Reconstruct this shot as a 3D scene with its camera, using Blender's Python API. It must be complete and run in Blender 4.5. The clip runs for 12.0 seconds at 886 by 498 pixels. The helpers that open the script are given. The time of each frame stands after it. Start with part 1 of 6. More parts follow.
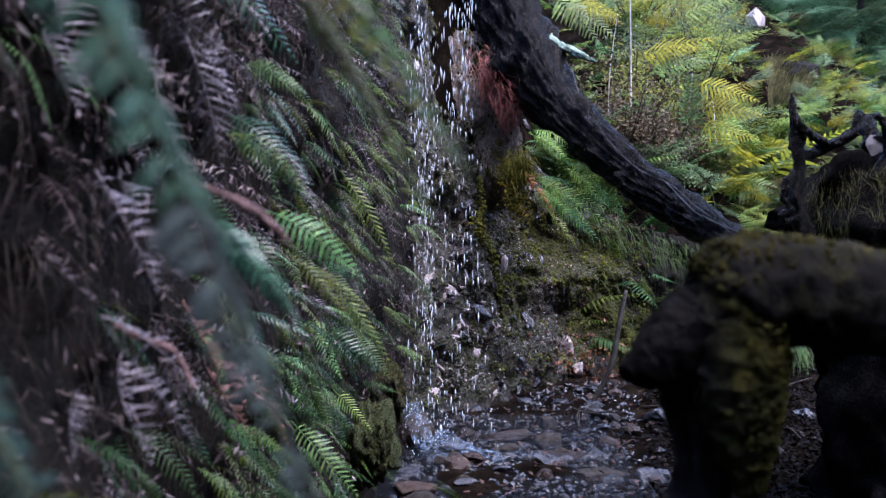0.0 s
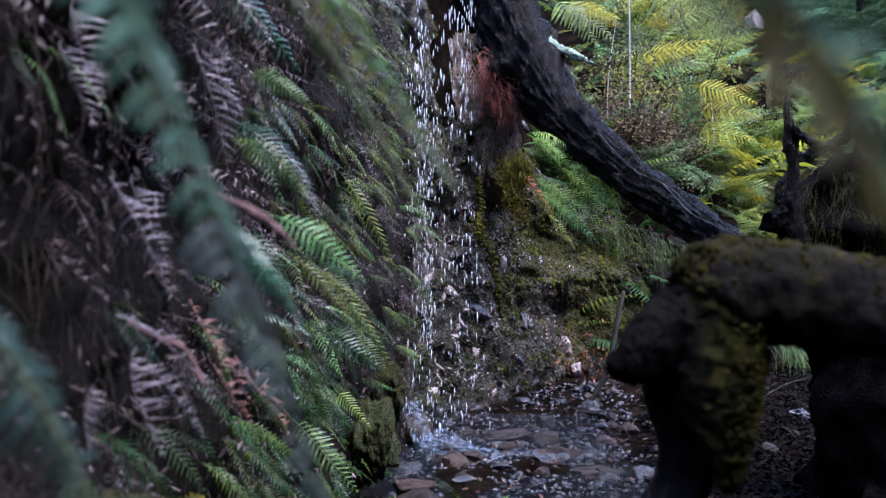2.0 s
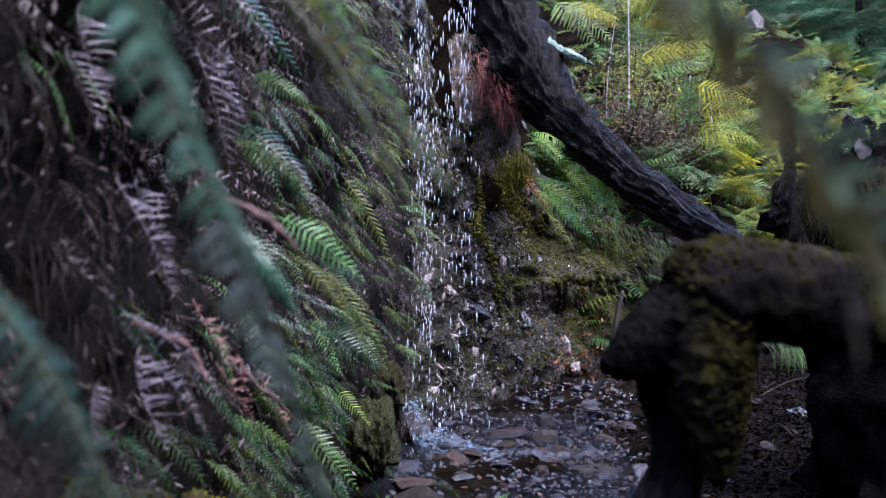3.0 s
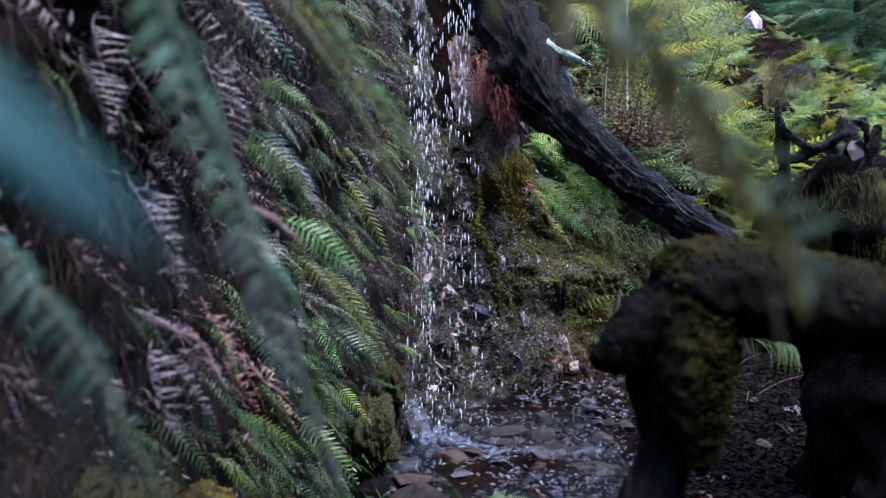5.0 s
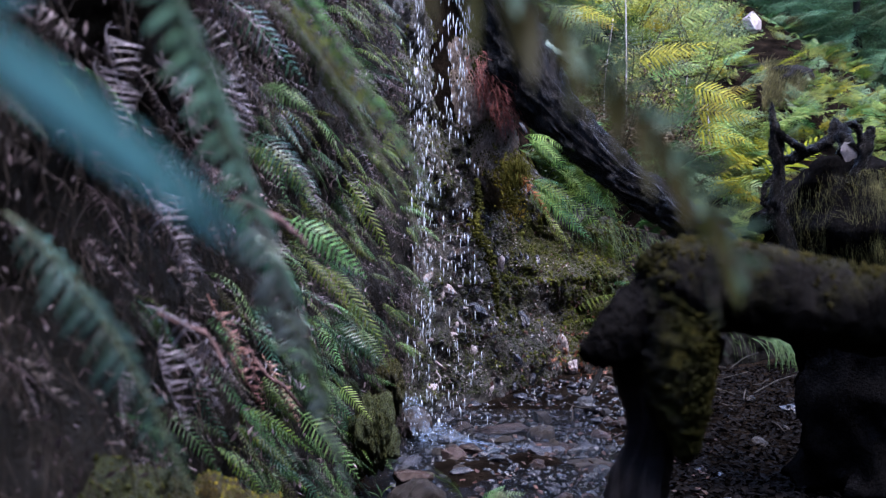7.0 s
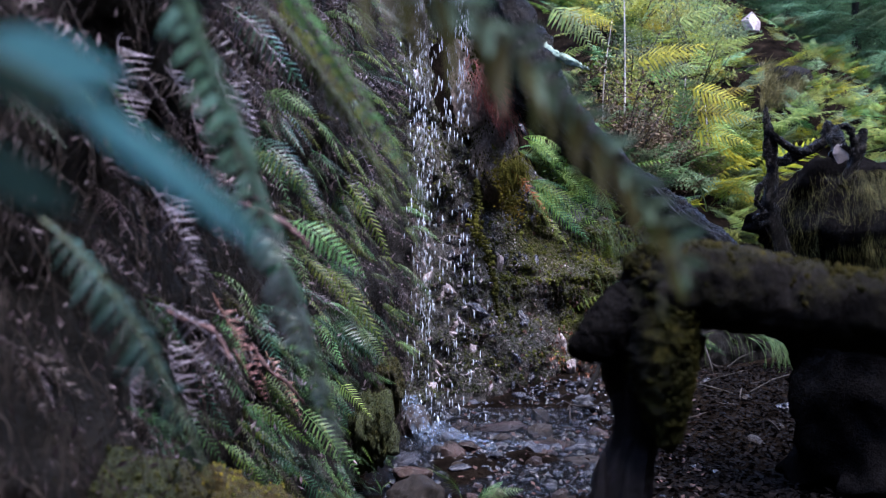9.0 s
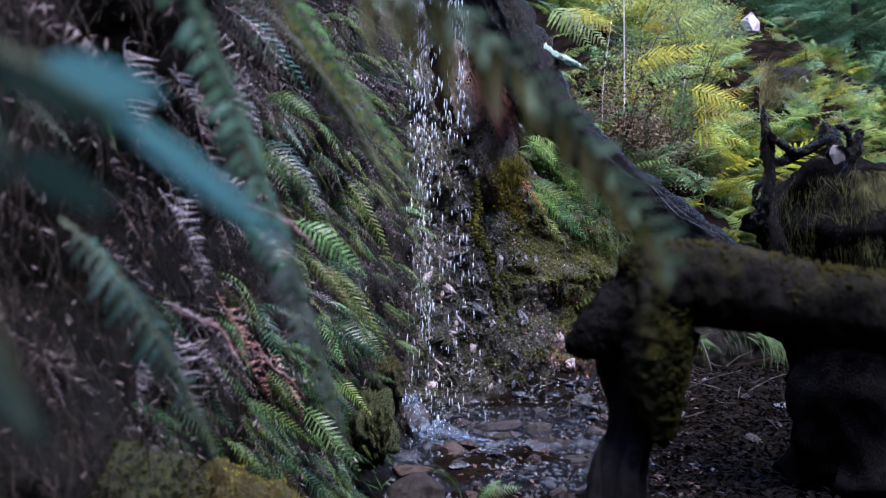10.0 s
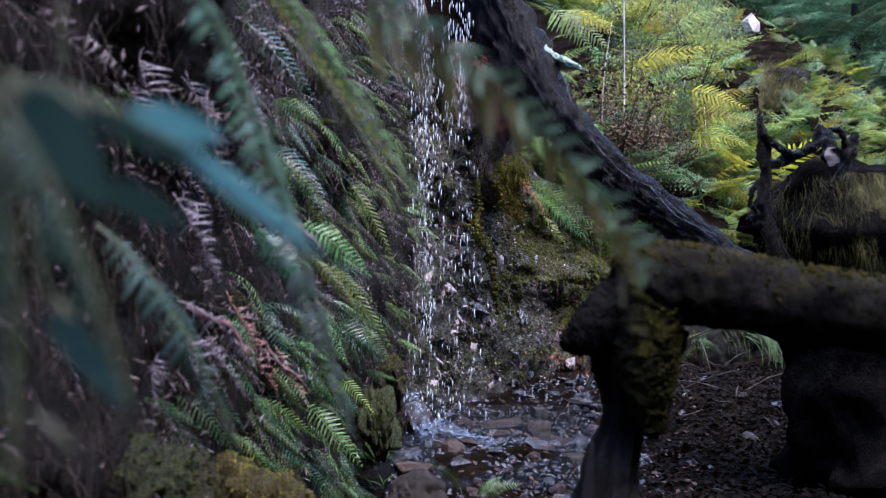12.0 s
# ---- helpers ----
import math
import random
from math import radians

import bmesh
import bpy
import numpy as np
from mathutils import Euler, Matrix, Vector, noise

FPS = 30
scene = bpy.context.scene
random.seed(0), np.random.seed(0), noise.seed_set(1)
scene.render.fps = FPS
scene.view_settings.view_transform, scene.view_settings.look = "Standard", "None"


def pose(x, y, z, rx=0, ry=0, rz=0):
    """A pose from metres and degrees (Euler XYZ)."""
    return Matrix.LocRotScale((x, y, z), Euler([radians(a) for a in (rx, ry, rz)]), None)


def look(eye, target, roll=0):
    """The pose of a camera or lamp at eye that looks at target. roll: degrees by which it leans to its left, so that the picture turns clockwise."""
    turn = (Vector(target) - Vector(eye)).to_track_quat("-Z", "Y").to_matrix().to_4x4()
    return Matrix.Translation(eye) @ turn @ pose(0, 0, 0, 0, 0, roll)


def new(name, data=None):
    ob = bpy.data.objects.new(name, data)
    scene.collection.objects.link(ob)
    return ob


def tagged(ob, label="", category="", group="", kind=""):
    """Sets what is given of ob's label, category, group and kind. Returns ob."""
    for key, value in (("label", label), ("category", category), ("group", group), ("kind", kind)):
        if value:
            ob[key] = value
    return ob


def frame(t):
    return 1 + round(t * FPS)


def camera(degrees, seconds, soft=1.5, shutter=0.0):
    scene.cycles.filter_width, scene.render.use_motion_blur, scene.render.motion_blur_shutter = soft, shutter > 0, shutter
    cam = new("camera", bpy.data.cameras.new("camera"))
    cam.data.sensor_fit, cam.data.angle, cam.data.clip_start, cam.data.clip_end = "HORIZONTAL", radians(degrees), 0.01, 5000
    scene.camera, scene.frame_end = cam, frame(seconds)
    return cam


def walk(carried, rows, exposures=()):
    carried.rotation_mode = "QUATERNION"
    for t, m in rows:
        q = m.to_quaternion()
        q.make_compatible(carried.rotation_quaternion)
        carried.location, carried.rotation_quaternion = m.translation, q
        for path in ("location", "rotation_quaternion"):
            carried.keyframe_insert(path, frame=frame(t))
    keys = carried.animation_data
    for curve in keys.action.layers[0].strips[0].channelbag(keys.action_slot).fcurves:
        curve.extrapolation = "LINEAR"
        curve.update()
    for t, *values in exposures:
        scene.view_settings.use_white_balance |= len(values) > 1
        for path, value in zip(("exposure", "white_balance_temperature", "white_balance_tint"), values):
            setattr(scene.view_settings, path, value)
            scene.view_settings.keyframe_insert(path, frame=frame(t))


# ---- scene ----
cam = camera(50.0, 12.0, 1.3)
cam.data.dof.use_dof = True
cam.data.dof.focus_distance = 4.8
cam.data.dof.aperture_fstop = 4.7
PATH = [
    (0, 0.0000, 0.0000, 1.1300, -0.000, 0.000, 0.000),
    (0.5, 0.0006, -0.0161, 1.1307, -0.004, -0.004, 0.031),
    (1, 0.0019, -0.0309, 1.1322, -0.005, -0.005, 0.058),
    (1.5, 0.0040, -0.0464, 1.1335, 0.007, -0.013, 0.099),
    (2, 0.0055, -0.0622, 1.1338, 0.015, 0.002, 0.121),
    (2.5, 0.0077, -0.0770, 1.1334, 0.022, 0.007, 0.108),
    (3, 0.0088, -0.0915, 1.1337, 0.021, -0.002, 0.078),
    (5, 0.0117, -0.1534, 1.1333, 0.018, -0.004, 0.091),
    (5.5, 0.0121, -0.1693, 1.1334, 0.020, 0.005, 0.082),
    (6, 0.0134, -0.1855, 1.1332, 0.032, 0.007, 0.086),
    (6.5, 0.0150, -0.2011, 1.1321, 0.046, 0.003, 0.103),
    (7, 0.0171, -0.2170, 1.1322, 0.054, -0.005, 0.101),
    (9, 0.0248, -0.2859, 1.1340, 0.083, -0.021, 0.138),
    (9.5, 0.0257, -0.3031, 1.1337, 0.087, -0.024, 0.159),
    (10, 0.0259, -0.3200, 1.1328, 0.086, -0.020, 0.150),
    (10.5, 0.0259, -0.3362, 1.1331, 0.096, -0.021, 0.115),
    (11, 0.0256, -0.3533, 1.1336, 0.111, -0.034, 0.131),
    (11.5, 0.0256, -0.3712, 1.1350, 0.132, -0.048, 0.175),
    (12, 0.0263, -0.3900, 1.1361, 0.153, -0.049, 0.210),
]
walk(cam, [(t, pose(x, y, z, 90 + pitch, -roll, yaw)) for t, x, y, z, yaw, pitch, roll in PATH], [(0.0, 3.11, 6000, 25), (12.0, 3.11, 6000, 25)])

# ---- light ----
world = bpy.data.worlds.new("overcast_sky")
scene.world = world
world.use_nodes = True
wn = world.node_tree.nodes
sky = wn.new("ShaderNodeTexSky")
sky.sky_type, sky.sun_disc = "NISHITA", False
sky.sun_elevation, sky.sun_rotation = radians(64), radians(120)
wn["Background"].inputs["Strength"].default_value = 0.15
world.node_tree.links.new(sky.outputs[0], wn["Background"].inputs["Color"])

sun = new("sun", bpy.data.lights.new("sun", "SUN"))
sun.data.energy, sun.data.angle, sun.data.color = 1.5, radians(45), (1.0, 0.985, 0.96)
sun.matrix_world = look((0, 0, 30), (-30 * math.tan(radians(26)) * math.sin(radians(120)), -30 * math.tan(radians(26)) * math.cos(radians(120)), 0))


# ---- materials ----
def ramp(nt, fac, cols):
    r = nt.nodes.new("ShaderNodeValToRGB")
    e = r.color_ramp.elements
    while len(e) < len(cols):
        e.new(0.5)
    for i, c in enumerate(cols):
        e[i].position = i / (len(cols) - 1) * 0.5 + 0.25
        e[i].color = (*c, 1)
    nt.links.new(fac, r.inputs[0])
    return r.outputs[0]


def noise_tex(nt, coord, scale, detail=4.0, rough=0.6):
    n = nt.nodes.new("ShaderNodeTexNoise")
    n.inputs["Scale"].default_value = scale
    n.inputs["Detail"].default_value = detail
    n.inputs["Roughness"].default_value = rough
    nt.links.new(coord, n.inputs["Vector"])
    return n.outputs["Fac"]


def mixed(nt, kind, fac, a, b):
    m = nt.nodes.new("ShaderNodeMix")
    m.data_type, m.blend_type = "RGBA", kind
    for sock, v in ((m.inputs[0], fac), (m.inputs[6], a), (m.inputs[7], b)):
        if isinstance(v, bpy.types.NodeSocket):
            nt.links.new(v, sock)
        elif isinstance(v, tuple):
            sock.default_value = (*v, 1)
        else:
            sock.default_value = v
    return m.outputs[2]


def maths(nt, op, a, b):
    m = nt.nodes.new("ShaderNodeMath")
    m.operation, m.use_clamp = op, True
    for sock, v in ((m.inputs[0], a), (m.inputs[1], b)):
        if isinstance(v, bpy.types.NodeSocket):
            nt.links.new(v, sock)
        else:
            sock.default_value = v
    return m.outputs[0]


def surface(name, cols, scale=4.0, fine=40.0, rough=0.7, bump=0.4, vary=0.3, moss=None, moss_cols=((0.006, 0.007, 0.003), (0.024, 0.025, 0.007), (0.085, 0.076, 0.014)), stretch=(1, 1, 1), gloss=0.3, relief=0.01, top_moss=0.0, edge=5.0):
    """A rough natural surface: two scales of mottling, grain relief and, if asked, moss where the mesh's moss layer is high."""
    mat = bpy.data.materials.new(name)
    mat.use_nodes = True
    nt = mat.node_tree
    bsdf = nt.nodes["Principled BSDF"]
    tc = nt.nodes.new("ShaderNodeTexCoord")
    mp = nt.nodes.new("ShaderNodeMapping")
    mp.inputs["Scale"].default_value = stretch
    nt.links.new(tc.outputs["Object"], mp.inputs[0])
    co = mp.outputs[0]
    big, small = noise_tex(nt, co, scale), noise_tex(nt, co, fine, 5.0, 0.7)
    col = ramp(nt, big, cols)
    col = mixed(nt, "OVERLAY", 0.75, col, ramp(nt, small, ((0.1, 0.1, 0.1), (0.5, 0.5, 0.5), (0.85, 0.85, 0.85))))
    rnd = nt.nodes.new("ShaderNodeObjectInfo").outputs["Random"]
    hsv = nt.nodes.new("ShaderNodeHueSaturation")
    val = nt.nodes.new("ShaderNodeMapRange")
    val.inputs["To Min"].default_value, val.inputs["To Max"].default_value = 1 - vary, 1 + vary
    nt.links.new(rnd, val.inputs[0])
    nt.links.new(val.outputs[0], hsv.inputs["Value"])
    nt.links.new(col, hsv.inputs["Color"])
    col = hsv.outputs[0]
    rgh = ramp(nt, small, ((max(rough - 0.2, 0.05),) * 3, (min(rough + 0.15, 1),) * 3))
    if moss is not None:
        layer = nt.nodes.new("ShaderNodeAttribute")
        layer.attribute_name = "moss"
        base = layer.outputs["Fac"]
        if top_moss:
            geo = nt.nodes.new("ShaderNodeNewGeometry")
            sep = nt.nodes.new("ShaderNodeSeparateXYZ")
            nt.links.new(geo.outputs["Normal"], sep.inputs[0])
            base = maths(nt, "MULTIPLY", sep.outputs["Z"], top_moss)
        m = maths(nt, "ADD", base, maths(nt, "SUBTRACT", noise_tex(nt, co, scale * 2.3, 6.0, 0.7), 1 - moss))
        m = maths(nt, "MULTIPLY", maths(nt, "SUBTRACT", m, 0.35), edge)
        col = mixed(nt, "MIX", m, col, ramp(nt, noise_tex(nt, co, fine * 0.6, 6.0, 0.75), moss_cols))
        rgh = mixed(nt, "MIX", m, rgh, (0.95, 0.95, 0.95))
    nt.links.new(col, bsdf.inputs["Base Color"])
    nt.links.new(rgh, bsdf.inputs["Roughness"])
    bsdf.inputs["Specular IOR Level"].default_value = gloss
    b = nt.nodes.new("ShaderNodeBump")
    b.inputs["Strength"].default_value, b.inputs["Distance"].default_value = bump, relief
    nt.links.new(small, b.inputs["Height"])
    nt.links.new(b.outputs[0], bsdf.inputs["Normal"])
    return mat


def leaf(name, cols, rough=0.5, through_light=0.3, vary=0.35, scale=14.0, hue=0.03, gloss=0.22):
    """Thin foliage: mottled, a little glossy, with light coming through; each frond differs in tone."""
    mat = bpy.data.materials.new(name)
    mat.use_nodes = True
    nt = mat.node_tree
    bsdf, out = nt.nodes["Principled BSDF"], nt.nodes["Material Output"]
    tc = nt.nodes.new("ShaderNodeTexCoord")
    info = nt.nodes.new("ShaderNodeObjectInfo")
    rnd = info.outputs["Random"]
    geo = nt.nodes.new("ShaderNodeNewGeometry")
    shift = nt.nodes.new("ShaderNodeVectorMath")
    shift.operation = "ADD"
    nt.links.new(tc.outputs["Object"], shift.inputs[0])
    nt.links.new(info.outputs["Location"], shift.inputs[1])
    n = noise_tex(nt, shift.outputs[0], scale, 3.0)
    col = ramp(nt, n, cols)
    isl = geo.outputs["Random Per Island"]
    hsv = nt.nodes.new("ShaderNodeHueSaturation")
    for src, sock, lo, hi in ((isl, "Value", 1 - vary, 1 + vary), (rnd, "Hue", 0.5 - hue, 0.5 + hue)):
        mr = nt.nodes.new("ShaderNodeMapRange")
        mr.inputs["To Min"].default_value, mr.inputs["To Max"].default_value = lo, hi
        nt.links.new(src, mr.inputs[0])
        nt.links.new(mr.outputs[0], hsv.inputs[sock])
    nt.links.new(col, hsv.inputs["Color"])
    tone = nt.nodes.new("ShaderNodeMapRange")
    tone.inputs["To Min"].default_value, tone.inputs["To Max"].default_value = 1 - vary, 1 + vary
    nt.links.new(rnd, tone.inputs[0])
    h2 = nt.nodes.new("ShaderNodeHueSaturation")
    nt.links.new(tone.outputs[0], h2.inputs["Value"])
    nt.links.new(hsv.outputs[0], h2.inputs["Color"])
    col = h2.outputs[0]
    nt.links.new(col, bsdf.inputs["Base Color"])
    bsdf.inputs["Roughness"].default_value = rough
    bsdf.inputs["Specular IOR Level"].default_value = gloss
    tr = nt.nodes.new("ShaderNodeBsdfTranslucent")
    nt.links.new(col, tr.inputs["Color"])
    mx = nt.nodes.new("ShaderNodeMixShader")
    mx.inputs[0].default_value = through_light
    nt.links.new(bsdf.outputs[0], mx.inputs[1])
    nt.links.new(tr.outputs[0], mx.inputs[2])
    nt.links.new(mx.outputs[0], out.inputs[0])
    return mat


def water_material(name, clear, tint, rough, ripple=0.0, broken=False):
    """Water: clear glass-like body mixed with the white of broken, airy water."""
    mat = bpy.data.materials.new(name)
    mat.use_nodes = True
    nt = mat.node_tree
    bsdf, out = nt.nodes["Principled BSDF"], nt.nodes["Material Output"]
    bsdf.inputs["Base Color"].default_value = (*tint, 1)
    bsdf.inputs["Roughness"].default_value = rough
    bsdf.inputs["IOR"].default_value = 1.33
    tr = nt.nodes.new("ShaderNodeBsdfTransparent")
    mx = nt.nodes.new("ShaderNodeMixShader")
    tc = nt.nodes.new("ShaderNodeTexCoord")
    n = noise_tex(nt, tc.outputs["Object"], 30.0, 4.0)
    if broken:
        r = nt.nodes.new("ShaderNodeMapRange")
        for s, v in ((1, 0.36), (2, 0.54), (3, clear), (4, 1.0)):
            r.inputs[s].default_value = v
        nt.links.new(noise_tex(nt, tc.outputs["Object"], 34.0, 6.0, 0.68), r.inputs[0])
        nt.links.new(r.outputs[0], mx.inputs[0])
    if ripple:
        b = nt.nodes.new("ShaderNodeBump")
        b.inputs["Strength"].default_value, b.inputs["Distance"].default_value = ripple, 0.02
        nt.links.new(n, b.inputs["Height"])
        nt.links.new(b.outputs[0], bsdf.inputs["Normal"])
    mx.inputs[0].default_value = clear
    nt.links.new(bsdf.outputs[0], mx.inputs[1])
    nt.links.new(tr.outputs[0], mx.inputs[2])
    nt.links.new(mx.outputs[0], out.inputs[0])
    return mat


# soil darkened in colour to stand for the shaded bed below the log
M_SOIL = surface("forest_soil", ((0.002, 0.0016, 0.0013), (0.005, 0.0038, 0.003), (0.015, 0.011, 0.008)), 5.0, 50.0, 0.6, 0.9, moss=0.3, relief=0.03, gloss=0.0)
M_CLIFF = surface("wet_rock", ((0.010, 0.010, 0.008), (0.034, 0.033, 0.028), (0.13, 0.115, 0.105)), 26.0, 90.0, 0.42, 1.0, moss=0.60, gloss=0.22, relief=0.04)
# earth toned near black; the bank's overhang shade is part of this colour
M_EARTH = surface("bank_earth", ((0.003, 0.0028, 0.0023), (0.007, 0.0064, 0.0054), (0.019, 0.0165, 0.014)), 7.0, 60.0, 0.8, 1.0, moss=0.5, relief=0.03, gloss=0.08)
# wood with shade in its colour, for the stump body and log knob
M_SHADEWOOD = surface("shade_black_wood", ((0.0028, 0.0026, 0.0026), (0.0065, 0.006, 0.006), (0.016, 0.015, 0.015)), 10.0, 70.0, 0.95, 1.0, 0.1, gloss=0.0, relief=0.02)
M_BARKPALE = surface("pale_bark", ((0.16, 0.14, 0.12), (0.32, 0.29, 0.26), (0.5, 0.47, 0.43)), 12.0, 70.0, 0.7, 0.4, 0.3)
M_STONE = surface("stream_stone", ((0.004, 0.004, 0.0052), (0.013, 0.0135, 0.0175), (0.05, 0.054, 0.072)), 18.0, 90.0, 0.2, 0.5, 0.5, gloss=0.55)
M_STONE_WARM = surface("rust_stone", ((0.007, 0.0038, 0.0028), (0.020, 0.0105, 0.0075), (0.055, 0.032, 0.025)), 14.0, 60.0, 0.35, 0.6, 0.4, gloss=0.35)
M_STONE_MOSS = surface("mossy_stone", ((0.005, 0.004, 0.0035), (0.015, 0.011, 0.0085), (0.04, 0.03, 0.022)), 6.0, 60.0, 0.45, 0.7, 0.3, moss=0.55, gloss=0.25)
M_PALE = surface("pale_rock", ((0.10, 0.075, 0.075), (0.2, 0.165, 0.165), (0.34, 0.30, 0.30)), 7.0, 50.0, 0.6, 0.5, 0.2)
M_QUARTZ = surface("stained_quartz", ((0.05, 0.03, 0.026), (0.18, 0.145, 0.145), (0.42, 0.38, 0.39)), 30.0, 70.0, 0.35, 0.6, 0.3, gloss=0.6)
M_CUT = surface("sawn_wood", ((0.035, 0.03, 0.03), (0.12, 0.108, 0.112), (0.24, 0.22, 0.235)), 40.0, 120.0, 0.7, 0.6, 0.1)
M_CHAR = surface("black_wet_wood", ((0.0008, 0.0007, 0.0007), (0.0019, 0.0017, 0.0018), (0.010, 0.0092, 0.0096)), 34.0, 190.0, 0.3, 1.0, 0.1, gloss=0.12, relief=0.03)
# paler grey for the lit rim drawn along the fallen trunk
M_RIM = surface("lit_rim_wood", ((0.006, 0.0054, 0.0054), (0.019, 0.017, 0.0175), (0.065, 0.058, 0.058)), 20.0, 120.0, 0.4, 0.8, 0.2, gloss=0.3)
M_DARKSPLIT = surface("dark_splintered_wood", ((0.0032, 0.0029, 0.0032), (0.0095, 0.0085, 0.0098), (0.038, 0.034, 0.041)), 24.0, 130.0, 0.5, 0.8, 0.1, moss=0.6, edge=2.5, gloss=0.15)
M_MOSSLEG = surface("mossy_leg", ((0.008, 0.0075, 0.0073), (0.020, 0.0185, 0.0175), (0.044, 0.041, 0.039)), 12.0, 110.0, 0.9, 1.0, 0.1, moss=0.72, edge=2.5, moss_cols=((0.007, 0.0075, 0.0035), (0.0215, 0.022, 0.007), (0.08, 0.071, 0.016)), relief=0.008, gloss=0.02)
M_MOSSLOG = surface("mossy_bark", ((0.005, 0.0047, 0.0046), (0.012, 0.011, 0.0105), (0.026, 0.024, 0.023)), 14.0, 120.0, 0.85, 1.0, 0.1, moss=0.86, moss_cols=((0.0045, 0.0052, 0.0022), (0.018, 0.019, 0.0065), (0.07, 0.062, 0.016)), relief=0.008, top_moss=0.12, gloss=0.02, edge=2.2)
M_STICK = surface("weathered_stick", ((0.010, 0.009, 0.007), (0.027, 0.023, 0.019), (0.07, 0.06, 0.052)), 12.0, 90.0, 0.8, 0.6, 0.4, moss=0.3)
M_LICHEN = surface("lichen", ((0.05, 0.085, 0.065), (0.14, 0.20, 0.16), (0.32, 0.40, 0.33)), 20.0, 90.0, 0.95, 1.0, 0.1)
M_STEM = surface("brown_stem", ((0.005, 0.0041, 0.0036), (0.015, 0.0118, 0.010), (0.046, 0.036, 0.031)), 12.0, 90.0, 0.7, 0.4, 0.4, gloss=0.15)
M_PINKSTEM = surface("pinkish_stalk", ((0.03, 0.017, 0.016), (0.08, 0.042, 0.04), (0.2, 0.12, 0.12)), 20.0, 120.0, 0.7, 0.5, 0.2)
M_LEAFSTALK = surface("leaf_stalk", ((0.03, 0.05, 0.025), (0.07, 0.09, 0.05), (0.13, 0.14, 0.085)), 20.0, 120.0, 0.6, 0.3, 0.3)
M_RUSTEARTH = surface("rusty_earth", ((0.042, 0.032, 0.025), (0.12, 0.09, 0.07), (0.28, 0.225, 0.18)), 14.0, 60.0, 0.6, 1.0, moss=0.5, gloss=0.2, relief=0.03)
M_REDROOT = surface("red_roots", ((0.07, 0.016, 0.012), (0.21, 0.055, 0.04), (0.40, 0.15, 0.115)), 16.0, 90.0, 0.6, 0.4, 0.3)
M_MOSS = surface("yellow_green_moss", ((0.016, 0.018, 0.006), (0.03, 0.032, 0.009), (0.06, 0.058, 0.014)), 14.0, 130.0, 0.95, 1.0, 0.2, relief=0.02)
M_MOSS_DARK = surface("dark_moss", ((0.010, 0.016, 0.005), (0.03, 0.042, 0.012), (0.07, 0.085, 0.02)), 12.0, 130.0, 0.95, 1.0, 0.2, relief=0.02)
M_MOSS_GOLD = surface("golden_moss", ((0.022, 0.022, 0.006), (0.052, 0.042, 0.009), (0.12, 0.07, 0.012)), 16.0, 110.0, 0.95, 1.0, 0.15, relief=0.02)
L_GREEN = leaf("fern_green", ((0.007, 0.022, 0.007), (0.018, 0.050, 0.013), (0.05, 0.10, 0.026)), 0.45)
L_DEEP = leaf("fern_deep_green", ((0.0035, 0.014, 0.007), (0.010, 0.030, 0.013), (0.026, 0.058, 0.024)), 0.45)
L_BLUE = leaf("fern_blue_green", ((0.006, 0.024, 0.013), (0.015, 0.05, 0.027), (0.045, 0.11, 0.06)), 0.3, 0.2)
# teal made paler and bluer to carry the sky's reflection on near leaflets
L_NEAR = leaf("fern_sky_sheen", ((0.06, 0.19, 0.165), (0.10, 0.28, 0.25), (0.15, 0.37, 0.34)), 0.5, 0.5, gloss=0.1)
L_SOFT = leaf("fern_grey_green", ((0.05, 0.09, 0.07), (0.09, 0.15, 0.12), (0.16, 0.21, 0.17)), 0.45, 0.3)
L_YELLOW = leaf("fern_yellow_green", ((0.022, 0.05, 0.008), (0.06, 0.10, 0.016), (0.15, 0.16, 0.025)))
L_OLIVE = leaf("fern_olive", ((0.010, 0.018, 0.004), (0.03, 0.04, 0.009), (0.07, 0.07, 0.016)))
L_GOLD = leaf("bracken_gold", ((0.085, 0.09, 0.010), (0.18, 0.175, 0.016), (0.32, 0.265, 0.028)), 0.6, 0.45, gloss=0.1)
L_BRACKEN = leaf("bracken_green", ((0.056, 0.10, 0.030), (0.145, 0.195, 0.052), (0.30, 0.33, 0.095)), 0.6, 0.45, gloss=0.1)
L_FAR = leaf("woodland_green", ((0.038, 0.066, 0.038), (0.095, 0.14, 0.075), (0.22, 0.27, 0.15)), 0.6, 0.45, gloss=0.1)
L_DEAD = leaf("dead_frond", ((0.012, 0.0103, 0.0098), (0.043, 0.034, 0.033), (0.145, 0.116, 0.116)), 0.7, 0.15, hue=0.02)
L_GREY = leaf("withered_frond", ((0.014, 0.011, 0.012), (0.06, 0.045, 0.049), (0.24, 0.185, 0.20)), 0.5, 0.15, hue=0.02)
L_PINKDEAD = leaf("pinkish_dead_frond", ((0.04, 0.02, 0.017), (0.13, 0.062, 0.053), (0.30, 0.175, 0.155)), 0.6, 0.15, hue=0.02)
L_BROWN = leaf("dead_bracken", ((0.022, 0.016, 0.009), (0.06, 0.045, 0.026), (0.14, 0.105, 0.06)), 0.7, 0.2, gloss=0.08)
L_RUST = leaf("rust_frond", ((0.09, 0.028, 0.012), (0.24, 0.08, 0.02), (0.34, 0.20, 0.03)), 0.55, 0.3)
